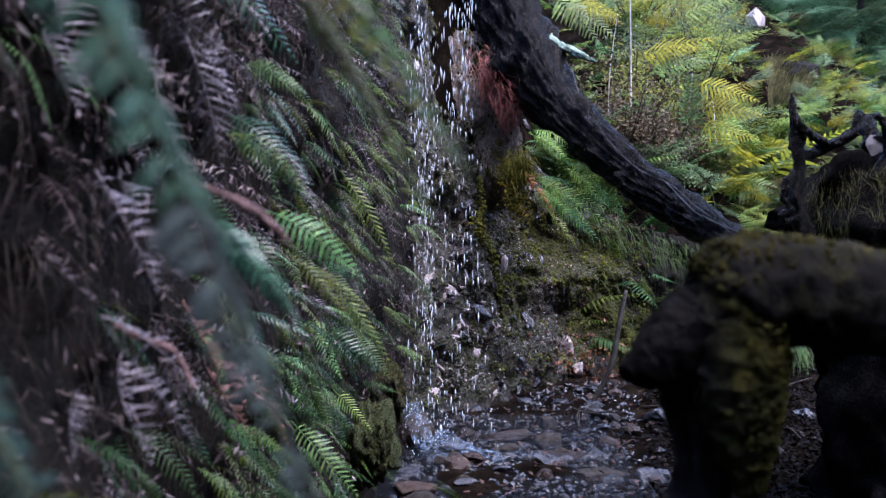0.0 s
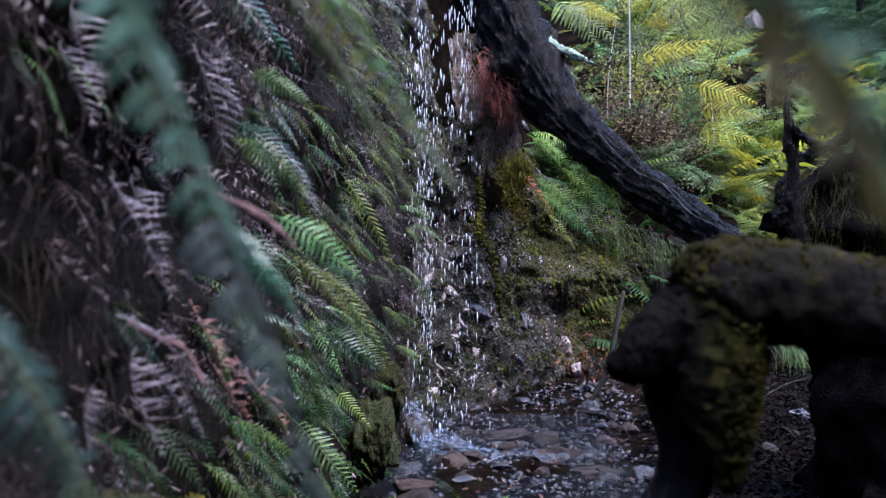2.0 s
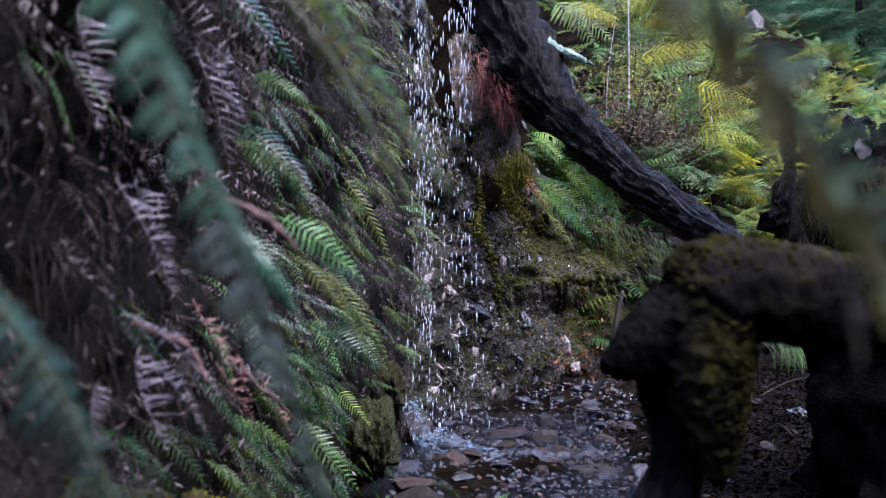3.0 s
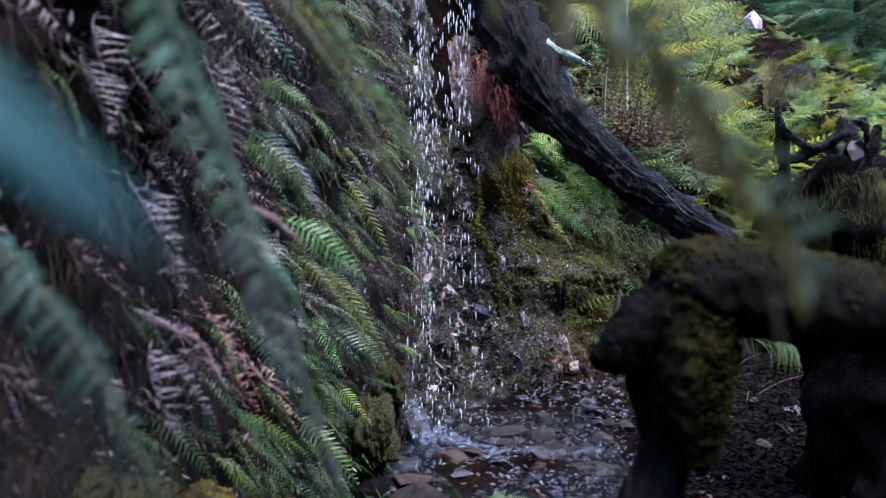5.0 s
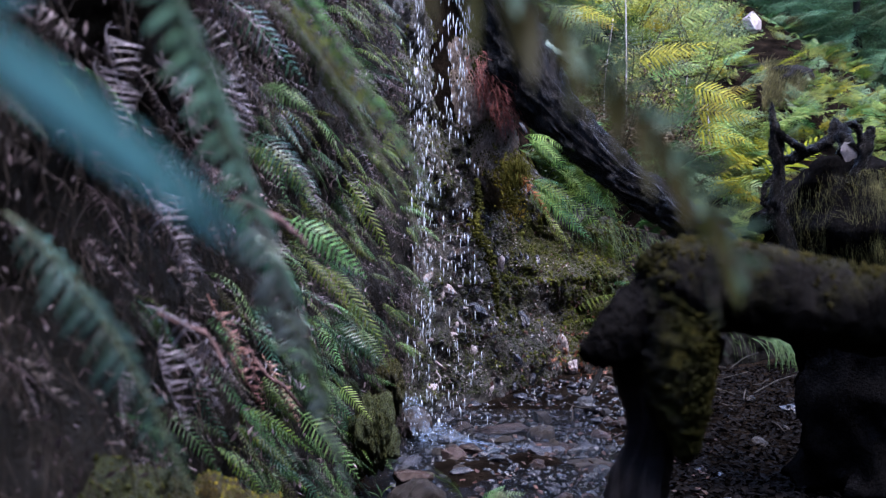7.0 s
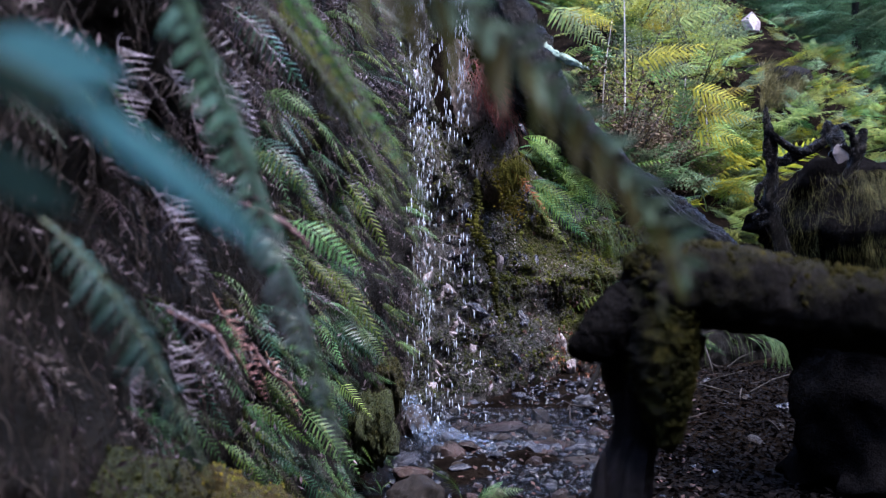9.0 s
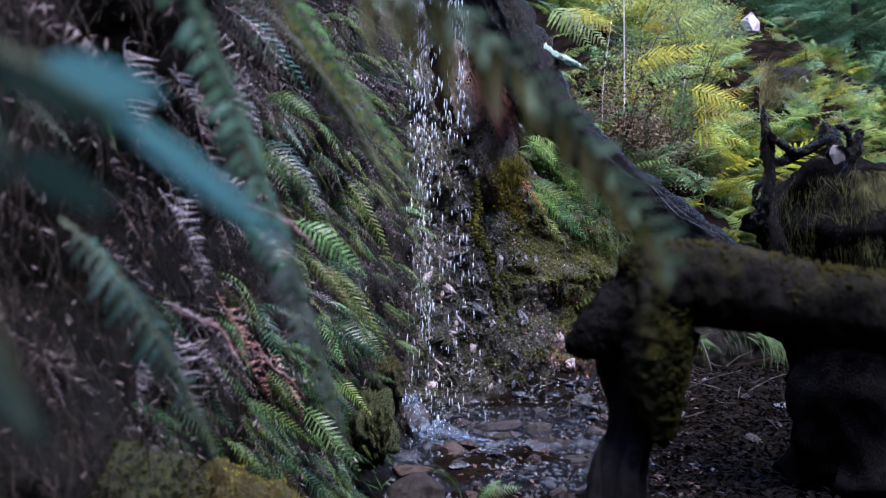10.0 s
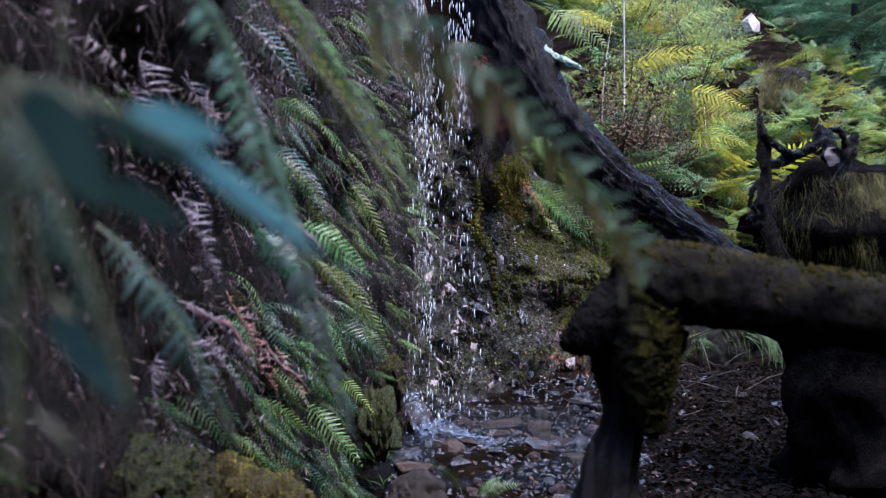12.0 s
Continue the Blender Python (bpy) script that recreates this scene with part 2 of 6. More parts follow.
L_TUFT_GOLD = leaf("golden_moss_tuft", ((0.016, 0.018, 0.005), (0.052, 0.042, 0.009), (0.15, 0.085, 0.013)), 0.9, 0.2, 0.3, scale=2.5, gloss=0.02)
L_LUSH = leaf("leafy_yellow_green", ((0.065, 0.09, 0.02), (0.16, 0.17, 0.035), (0.36, 0.33, 0.07)), 0.5, 0.5)
L_MOSSGOLD = leaf("ochre_moss_tuft", ((0.05, 0.05, 0.010), (0.14, 0.12, 0.02), (0.30, 0.19, 0.03)), 0.9, 0.3, 0.4, scale=6.0, gloss=0.02)
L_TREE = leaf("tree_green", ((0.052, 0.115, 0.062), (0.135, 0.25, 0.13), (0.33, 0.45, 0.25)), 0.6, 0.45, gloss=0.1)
L_GRASS = leaf("grass", ((0.012, 0.022, 0.006), (0.035, 0.055, 0.014), (0.10, 0.13, 0.035)), 0.5, 0.3)
L_STRAW = leaf("hanging_straw", ((0.03, 0.028, 0.012), (0.10, 0.092, 0.036), (0.28, 0.245, 0.10)), 0.6, 0.25)
L_LITTER = leaf("leaf_litter", ((0.012, 0.006, 0.005), (0.04, 0.02, 0.014), (0.11, 0.055, 0.042)), 0.6, 0.1, 0.5)
L_VIVID = leaf("fern_vivid_green", ((0.045, 0.125, 0.045), (0.085, 0.20, 0.055), (0.16, 0.26, 0.055)), 0.4, 0.45)
L_OCHRE = leaf("fern_ochre", ((0.08, 0.125, 0.016), (0.17, 0.185, 0.024), (0.34, 0.26, 0.04)), 0.4, 0.45)
L_AMBER = leaf("fern_browning_olive", ((0.022, 0.024, 0.005), (0.048, 0.048, 0.010), (0.09, 0.082, 0.02)), 0.5, 0.45)
L_HANG = leaf("fern_olive_grey", ((0.04, 0.075, 0.046), (0.075, 0.13, 0.08), (0.14, 0.185, 0.11)), 0.5, 0.4)
# near-black litter: the shade under log and stump is in its colour
L_SHADELITTER = leaf("sodden_litter", ((0.0011, 0.0009, 0.0009), (0.003, 0.0023, 0.0022), (0.0085, 0.0064, 0.0062)), 0.7, 0.05, 0.4, gloss=0.03)
# pale fern green, brightened in colour for fronds that catch the light
L_PALE = leaf("fern_pale_lit", ((0.034, 0.085, 0.031), (0.08, 0.16, 0.055), (0.18, 0.27, 0.095)), 0.4, 0.3)
L_TEAL = leaf("fern_pale_teal", ((0.065, 0.145, 0.10), (0.115, 0.225, 0.155), (0.18, 0.30, 0.21)), 0.4, 0.35)
L_ASH = leaf("fern_ash_green", ((0.06, 0.09, 0.078), (0.105, 0.135, 0.12), (0.17, 0.195, 0.18)), 0.5, 0.35)
L_BRIGHT = leaf("fern_light_green", ((0.10, 0.20, 0.04), (0.24, 0.36, 0.08), (0.42, 0.52, 0.16)), 0.4, 0.45)
L_PLAINGREEN = leaf("fern_clear_green", ((0.06, 0.16, 0.06), (0.13, 0.28, 0.10), (0.26, 0.42, 0.17)), 0.4, 0.4)
L_LILAC = leaf("curled_pale_frond", ((0.03, 0.028, 0.034), (0.11, 0.098, 0.115), (0.33, 0.295, 0.335)), 0.5, 0.2, hue=0.02)
L_DUSK = leaf("fern_dull_teal", ((0.014, 0.036, 0.030), (0.028, 0.062, 0.050), (0.055, 0.10, 0.08)), 0.45, 0.35)
L_WET = leaf("wet_rock_moss", ((0.014, 0.02, 0.010), (0.05, 0.066, 0.032), (0.15, 0.18, 0.09)), 0.8, 0.2, 0.5, scale=6.0, gloss=0.1)
L_TUFT = leaf("moss_tuft", ((0.007, 0.0075, 0.0025), (0.024, 0.024, 0.006), (0.075, 0.068, 0.013)), 0.9, 0.2, 0.5, scale=5.0, gloss=0.02)
L_TUFT_DIM = leaf("log_moss_tuft", ((0.005, 0.0055, 0.0022), (0.016, 0.016, 0.005), (0.048, 0.043, 0.011)), 0.9, 0.2, 0.3, scale=20.0, gloss=0.02)
L_RED = leaf("red_leaf", ((0.03, 0.01, 0.008), (0.12, 0.035, 0.025), (0.3, 0.11, 0.08)), 0.5, 0.15, 0.5)
W_DROP = water_material("broken_water", 0.45, (0.62, 0.7, 0.78), 0.15)
W_FOAM = water_material("foam", 0.72, (0.28, 0.40, 0.60), 0.3, broken=True)
W_POOL = water_material("stream_water", 0.7, (0.01, 0.014, 0.02), 0.04, 1.0)


# ---- building kit ----
def mesh_data(name, verts, faces, mat, smooth=True):
    me = bpy.data.meshes.new(name)
    me.from_pydata([tuple(v) for v in verts], [], faces)
    me.materials.append(mat)
    if smooth:
        me.polygons.foreach_set("use_smooth", [True] * len(me.polygons))
    me.update()
    return me


def put(name, me, parent=None, m=None, label=""):
    ob = new(name, me)
    if parent is not None:
        ob.parent = parent
    if m is not None:
        ob.matrix_basis = m
    if label:
        tagged(ob, label)
    return ob


def holder(name, place, label, category, group="", kind=""):
    ob = new(name)
    ob.location = place
    ob.empty_display_size = 0.05
    return tagged(ob, label, category, group, kind)


def moss_layer(me, values):
    a = me.attributes.new("moss", "FLOAT", "POINT")
    a.data.foreach_set("value", np.asarray(values, dtype=np.float32))


def spline(points, steps):
    """A smooth curve through points of any width (Catmull-Rom), steps to a span."""
    p = [np.array(q, float) for q in points]
    p = [2 * p[0] - p[1]] + p + [2 * p[-1] - p[-2]]
    out = []
    for i in range(1, len(p) - 2):
        for k in range(steps):
            t = k / steps
            out.append(0.5 * (2 * p[i] + (p[i + 1] - p[i - 1]) * t + (2 * p[i - 1] - 5 * p[i] + 4 * p[i + 1] - p[i + 2]) * t * t + (3 * p[i] - p[i - 1] - 3 * p[i + 1] + p[i + 2]) * t ** 3))
    out.append(p[-2])
    return np.array(out)


def tube(points, segs=12, steps=6, knots=0.0, grain=0.0, groove=None, size=8.0, seed=0.0, run=0.12):
    """Verts and faces of a limb through rows of (x, y, z, radius): lumps (knots), lengthwise ridges (grain) and an open groove (angle, width, depth)."""
    c = spline(points, steps)
    pos, rad = c[:, :3], np.maximum(c[:, 3], 0.0008)
    verts, faces = [], []
    side = None
    for i, q in enumerate(pos):
        d = Vector(pos[min(i + 1, len(pos) - 1)] - pos[max(i - 1, 0)]).normalized()
        if side is None:
            side = d.cross(Vector((0, 0, 1)) if abs(d.z) < 0.9 else Vector((0, 1, 0))).normalized()
        side = (side - d * side.dot(d)).normalized()
        up = d.cross(side)
        for k in range(segs):
            a = 2 * math.pi * k / segs
            way = side * math.cos(a) + up * math.sin(a)
            r = rad[i]
            if knots:
                r *= 1 + knots * noise.noise(Vector(q) * size + way * 0.9 + Vector((seed, 0, 0)))
            if grain:
                r *= 1 + grain * noise.noise(Vector((math.cos(a) * 5, math.sin(a) * 5, i * run + seed))) + grain * 0.6 * noise.noise(Vector((math.cos(a) * 12, math.sin(a) * 12, i * run * 1.6 + seed))) + grain * 0.4 * noise.noise(Vector((math.cos(a) * 26, math.sin(a) * 26, i * run * 1.3 + seed)))
            if groove:
                off = (a - groove[0] + math.pi) % (2 * math.pi) - math.pi
                r *= 1 - groove[2] * math.exp(-(off / groove[1]) ** 2)
            verts.append(Vector(q) + way * r)
    n = len(pos)
    for i in range(n - 1):
        for k in range(segs):
            k2 = (k + 1) % segs
            faces.append((i * segs + k, i * segs + k2, (i + 1) * segs + k2, (i + 1) * segs + k))
    faces.append(tuple(range(segs - 1, -1, -1)))
    faces.append(tuple((n - 1) * segs + k for k in range(segs)))
    return verts, faces


def joined(*pieces):
    verts, faces = [], []
    for v, f in pieces:
        o = len(verts)
        verts += list(v)
        faces += [tuple(i + o for i in q) for q in f]
    return verts, faces


def frond_data(name, mat, seed, pairs=34, wide=0.13, slim=0.2, arch=0.18, sag=0.25, sweep=0.45, taper=1.0, curl=0.0, stalk=0.1, ragged=0.0, split=0):
    """One pinnate frond, base at the origin, tip at x = 1, arching up in z. split: leaflets to each side of a pinna (bracken)."""
    rng = random.Random(seed)
    verts, faces = [], []
    bend = rng.uniform(-0.05, 0.05)

    def spine(t):
        return Vector((t, bend * math.sin(math.pi * t), arch * math.sin(math.pi * t ** 0.8) * (1 - 0.25 * t)))

    n = 16
    for i in range(n + 1):
        t = i / n
        q, r = spine(t), 0.0055 * (1 - 0.85 * t) + 0.0008
        for k in range(3):
            a = 2 * math.pi * k / 3 + 0.5
            verts.append(q + Vector((0, math.cos(a) * r, math.sin(a) * r)))
        if i:
            for k in range(3):
                k2 = (k + 1) % 3
                faces.append(((i - 1) * 3 + k, (i - 1) * 3 + k2, i * 3 + k2, i * 3 + k))

    def blade(q, along, flat, length, half):
        o = len(verts)
        down = Vector((0, 0, -1))
        stations = ((0, 0.35), (0.25, 1.0), (0.6, 0.8), (0.85, 0.42))
        for s, w in stations:
            c = q + along * length * s + down * length * sag * s * s
            verts.extend((c - flat * half * w, c + flat * half * w))
        verts.append(q + along * length + down * length * sag)
        for i in range(3):
            faces.append((o + 2 * i, o + 2 * i + 2, o + 2 * i + 3, o + 2 * i + 1))
        faces.append((o + 6, o + 8, o + 7))

    for j in range(pairs):
        t = stalk + (1 - stalk) * (j + 0.5) / pairs
        u = (t - stalk) / (1 - stalk)
        if taper == 1.0:
            shape = min(1.0, 0.35 + 3.2 * u) * (1 - u ** 2.2) ** 0.9 + 0.03
        else:
            shape = (1 - u) ** taper * min(1.0, 0.75 + 2 * u) + 0.02
        fwd = (spine(min(t + 0.01, 1.0)) - spine(t - 0.01)).normalized()
        for sgn in (-1, 1):
            if rng.random() < ragged:
                continue
            w = sweep + rng.uniform(-0.08, 0.08) + 0.35 * u
            along = (Vector((0, sgn, rng.uniform(-0.12, 0.12))) + fwd * w).normalized()
            if curl:
                along = (along + Vector((rng.uniform(-curl, curl), rng.uniform(-curl, curl), -rng.uniform(0.2, 1.0) * curl))).normalized()
            length = wide * shape * rng.uniform(0.9, 1.08)
            if split and length > 0.03:
                cnt = max(3, int(split * length / wide))
                tip = spine(t) + along * length
                for k in range(cnt):
                    s = (k + 0.6) / cnt
                    c = spine(t) + along * length * s + Vector((0, 0, -sag * length * s * s))
                    lf = length * 0.27 * (1 - s) ** 0.7 + 0.008
                    for g in (-1, 1):
                        way = (fwd * g + along * 0.6 + Vector((0, 0, rng.uniform(-0.25, 0.1)))).normalized()
                        o = len(verts)
                        sidew = along * lf * 0.22
                        verts.extend((c - sidew * 0.5, c + way * lf * 0.5 - sidew, c + way * lf, c + way * lf * 0.5 + sidew))
                        faces.append((o, o + 1, o + 2, o + 3))
                o = len(verts)
                verts.extend((spine(t), spine(t) + fwd * 0.006, tip))
                faces.append((o, o + 1, o + 2))
            else:
                blade(spine(t), along, fwd, length, 0.5 * slim * wide * (0.5 + 0.5 * shape))
    return mesh_data(name, verts, faces, mat, smooth=False)


def between(base, tip, roll=0.0, scale_w=1.0):
    """The pose that lays a frond from base to tip, its arch upward, rolled about its length."""
    b, t = Vector(base), Vector(tip)
    x = t - b
    size = x.length
    x = x / size
    y = Vector((0, 0, 1)).cross(x)
    y = y.normalized() if y.length > 1e-3 else Vector((0, 1, 0))
    z = x.cross(y)
    m = Matrix((x, y, z)).transposed().to_4x4()
    return Matrix.Translation(b) @ m @ Matrix.Rotation(radians(roll), 4, "X") @ Matrix.Diagonal((size, size * scale_w, size * scale_w, 1))


def fern(name, crown, fronds, label, category="fern", group=""):
    """A fern on its crown: fronds are rows of (mesh, tip, roll, width)."""
    top = holder(name, crown, label, category, group)
    c = Vector(crown)
    for me, tip, roll, w in fronds:
        put("frond", me, top, between((0, 0, 0), Vector(tip) - c, roll, w))
    return top


def scatter_leaves(seed, count, spread, size, mat, name, droop=0.3, core=0.2):
    """A cloud of small leaves in an uneven ellipsoid, clumped, with gaps."""
    rng = random.Random(seed)
    verts, faces = [], []
    clumps = [(Vector((rng.gauss(0, 0.5) * spread[0], rng.gauss(0, 0.5) * spread[1], rng.gauss(0, 0.5) * spread[2])), rng.uniform(0.12, 0.4)) for _ in range(max(6, count // 28))]
    for _ in range(count):
        c, r = rng.choice(clumps)
        q = c + Vector((rng.gauss(0, r) * spread[0], rng.gauss(0, r) * spread[1], rng.gauss(0, r) * spread[2]))
        d = Vector((rng.uniform(-1, 1), rng.uniform(-1, 1), rng.uniform(-0.6, 0.6) - droop)).normalized()
        s = d.cross(Vector((rng.uniform(-0.5, 0.5), rng.uniform(-0.5, 0.5), 1))).normalized()
        L, o = size * rng.uniform(0.6, 1.3), len(verts)
        up = d.cross(s) * L * 0.12
        verts.extend((q, q + d * L * 0.5 - s * L * 0.26 + up, q + d * L, q + d * L * 0.5 + s * L * 0.26 + up))
        faces.append((o, o + 1, o + 2, o + 3))
    return mesh_data(name, verts, faces, mat, smooth=False)


def stone_data(name, seed, mat, flat=0.6, rough=0.25, sub=2):
    """A broken stone: a ball cut by several planes, then pitted."""
    r = random.Random(seed)
    cuts = [(Vector((r.gauss(0, 1), r.gauss(0, 1), r.gauss(0, 0.8))).normalized(), r.uniform(0.55, 0.9)) for _ in range(7)]
    bm = bmesh.new()
    bmesh.ops.create_icosphere(bm, subdivisions=sub, radius=1.0)
    off = Vector((seed * 3.1, seed * 1.7, 0))
    for v in bm.verts:
        n = v.co.normalized()
        k = 1 + rough * noise.noise(n * 1.3 + off) * 1.2
        for way, far in cuts:
            d = n.dot(way)
            if d > 0.05:
                k = min(k, far / d)
        k += rough * 0.3 * noise.noise(n * 4 + off) + (rough * 0.15 * noise.noise(n * 9 + off) if sub > 2 else 0)
        v.co = Vector((n.x * k, n.y * k * 0.85, n.z * k * flat))
    me = bpy.data.meshes.new(name)
    bm.to_mesh(me)
    bm.free()
    me.materials.append(mat)
    me.polygons.foreach_set("use_smooth", [sub > 3] * len(me.polygons))
    return me


def strands(rows, mat, name, width=0.004, segs=5):
    """Thin blades or strings: rows of (root, tip, sag); each is a narrow three-sided ribbon."""
    verts, faces = [], []
    for root, tip, sag in rows:
        a, b = Vector(root), Vector(tip)
        d = (b - a).normalized()
        s = d.cross(Vector((0.3, -1, 0.2))).normalized() * width
        n2 = d.cross(s)
        o = len(verts)
        for i in range(segs + 1):
            t = i / segs
            c = a.lerp(b, t) + Vector(sag) * (4 * t * (1 - t))
            w = 1 - 0.8 * t
            verts.extend((c - s * w, c + s * w, c + n2 * w))
        for i in range(segs):
            for k in range(3):
                k2 = (k + 1) % 3
                p = o + 3 * i
                faces.append((p + k, p + k2, p + 3 + k2, p + 3 + k))
    return mesh_data(name, verts, faces, mat, smooth=True)


def blade_data(mat, sag, name="leaflet"):
    """A leaflet of length 1 along x and width 1, drooping; placed one by one along the nearest fronds."""
    verts, faces = [], []
    stations = ((0, 0.35), (0.15, 0.85), (0.35, 1.0), (0.6, 0.85), (0.82, 0.5))
    for s, w in stations:
        for u in (-1, 0, 1):
            verts.append((s, u * 0.5 * w, -sag * s * s - (0.06 if u else 0.0)))
    verts.append((1, 0, -sag))
    for i in range(4):
        for u in (0, 1):
            p = 3 * i + u
            faces.append((p, p + 3, p + 4, p + 1))
    faces += [(12, 15, 13), (13, 15, 14)]
    return mesh_data(name, verts, faces, mat)


def leafy_frond(parent, crown, tip, blade, seed, pairs, wide, slim, arch, roll, w=1.0, sweep=0.4, taper=0.0, end=None):
    """A near frond: its stalk is a part of the fern, and each leaflet a part of the frond."""
    rng = random.Random(seed)
    bend = rng.uniform(-0.04, 0.04)

    def spine(t):
        return Vector((t, bend * math.sin(math.pi * t), arch * math.sin(math.pi * t ** 0.8) * (1 - 0.25 * t)))

    m = between((0, 0, 0), Vector(tip) - Vector(crown), roll, w)
    stalk = mesh_data("frond", *tube([(*(m @ spine(i / 8)), (m @ Vector((1, 0, 0))).length * (0.0034 - 0.0028 * i / 8)) for i in range(9)], 6, 4), M_LEAFSTALK)
    frond = put("frond", stalk, parent)
    for j in range(pairs):
        t = 0.06 + 0.94 * (j + 0.5) / pairs
        u = (t - 0.06) / 0.94
        shape = min(1.0, 0.35 + 3.2 * u) * (1 - u ** 2.2) ** 0.9 * (1 - taper * u) + 0.05
        fwd = (spine(min(t + 0.01, 1.0)) - spine(t - 0.01)).normalized()
        for sgn in (-1, 1):
            if rng.random() < 0.08:
                continue
            along = (Vector((0, sgn, rng.uniform(-0.22, 0.22))) + fwd * (sweep + rng.uniform(-0.22, 0.22) + 0.35 * u)).normalized()
            up = along.cross(fwd) * -sgn
            up = up.normalized() if up.length > 1e-4 else Vector((0, 0, 1))
            flat = up.cross(along)
            L, h = wide * shape * rng.uniform(0.65, 1.2), slim * wide * (0.5 + 0.5 * shape) * rng.uniform(0.8, 1.25)
            if end and u > 0.45:
                L, h = L * 1.35, h * 1.35
            b = Matrix((along * L, flat * h, up * L)).transposed().to_4x4()
            put("leaflet", end if end and u > 0.45 else blade, frond, m @ Matrix.Translation(spine(t)) @ b)
    return frond


def tufts(places, mat, name, lo, hi, seed):
    """Small cushions of moss, each a low ragged bump set on (place, outward)."""
    r = random.Random(seed)
    verts, faces = [], []
    for q, out in places:
        s = r.uniform(lo, hi) * (1.6 if r.random() < 0.1 else 1.0)
        x = out.orthogonal().normalized()
        y = out.cross(x)
        o, n = len(verts), 6
        for k in range(n):
            a = 2 * math.pi * k / n + r.uniform(-0.3, 0.3)
            verts.append(q + (x * math.cos(a) + y * math.sin(a)) * s * r.uniform(0.7, 1.2) - out * s * 0.2)
        for k in range(3):
            a = 2 * math.pi * k / 3 + r.uniform(-0.4, 0.4)
            verts.append(q + (x * math.cos(a) + y * math.sin(a)) * s * 0.5 + out * s * r.uniform(0.4, 0.9))
        for k in range(3):
            a, b, c = o + 2 * k, o + 2 * k + 1, o + (2 * k + 2) % n
            t, t2 = o + n + k, o + n + (k + 1) % 3
            faces += [(a, b, t), (b, c, t2), (b, t2, t)]
        faces.append((o + n, o + n + 1, o + n + 2))
    return mesh_data(name, verts, faces, mat)


# ---- the land: cliff, stream bed, hillside ----
# rows along the foot of the cliff: x, y, backward lean per metre of height, top height
FOOT = spline([(-3.0, -4.0, 0.2, 4.8), (-1.5, -1.5, 0.1, 4.8), (-0.80, 0.2, 0.0, 4.7), (-0.62, 1.0, -0.02, 4.6), (-0.55, 1.8, -0.04, 4.5), (-0.52, 2.8, -0.03, 4.4),
               (-0.46, 3.6, 0.0, 4.2), (-0.36, 4.4, 0.02, 4.0), (-0.27, 5.2, 0.03, 3.8), (-0.2, 6.0, 0.05, 3.7), (0.0, 6.55, 0.12, 3.4), (0.38, 6.85, 0.28, 3.1),
               (0.78, 7.2, 0.3, 2.55), (1.15, 7.55, 0.3, 1.8), (1.65, 7.85, 0.3, 1.4), (2.3, 8.1, 0.3, 1.2), (3.1, 8.2, 0.3, 1.0), (4.3, 8.1, 0.4, 1.0), (6.5, 7.4, 0.6, 1.2), (11.0, 5.0, 0.8, 2.0)], 10)


def cliff_at(k, z):
    """The point of the cliff's face at k (rows of FOOT) and height z, and its outward direction."""
    i = min(max(int(k), 0), len(FOOT) - 2)
    f = min(max(k - i, 0), 1)
    r = FOOT[i] * (1 - f) + FOOT[i + 1] * f
    d = FOOT[min(i + 2, len(FOOT) - 1)] - FOOT[max(i - 1, 0)]
    out = Vector((d[1], -d[0], 0)).normalized()
    q = Vector((r[0], r[1], z)) - out * (r[2] * max(z, 0))
    big = noise.noise(q * 1.1) * 0.10 + noise.noise(q * 2.7 + Vector((5, 0, 0))) * 0.06
    ledge = 0.075 * math.sin(z * 9 + 3 * noise.noise(q * 0.8)) * (0.4 + noise.noise(q * 1.7 + Vector((0, 9, 0))))
    crag = noise.fractal(q * 6, 0.7, 2.1, 5) * (0.065 if q.y > 6 else 0.045)
    return q + out * (big + ledge + crag), out


def smooth_step(a, b, v):
    t = np.clip((v - a) / (b - a), 0, 1)
    return t * t * (3 - 2 * t)


def behind_cliff(x, y):
    """Signed distance behind the foot of the cliff."""
    a, b = FOOT[:-1, :2], FOOT[1:, :2]
    d = b - a
    rx, ry = x[..., None] - a[:, 0], y[..., None] - a[:, 1]
    t = np.clip((rx * d[:, 0] + ry * d[:, 1]) / (d ** 2).sum(1), 0, 1)
    px, py = rx - t * d[:, 0], ry - t * d[:, 1]
    dist = np.hypot(px, py)
    i = dist.argmin(-1)
    pick = lambda v: np.take_along_axis(v, i[..., None], -1)[..., 0]
    side = np.sign(d[i, 0] * pick(ry) - d[i, 1] * pick(rx))
    return pick(dist) * side


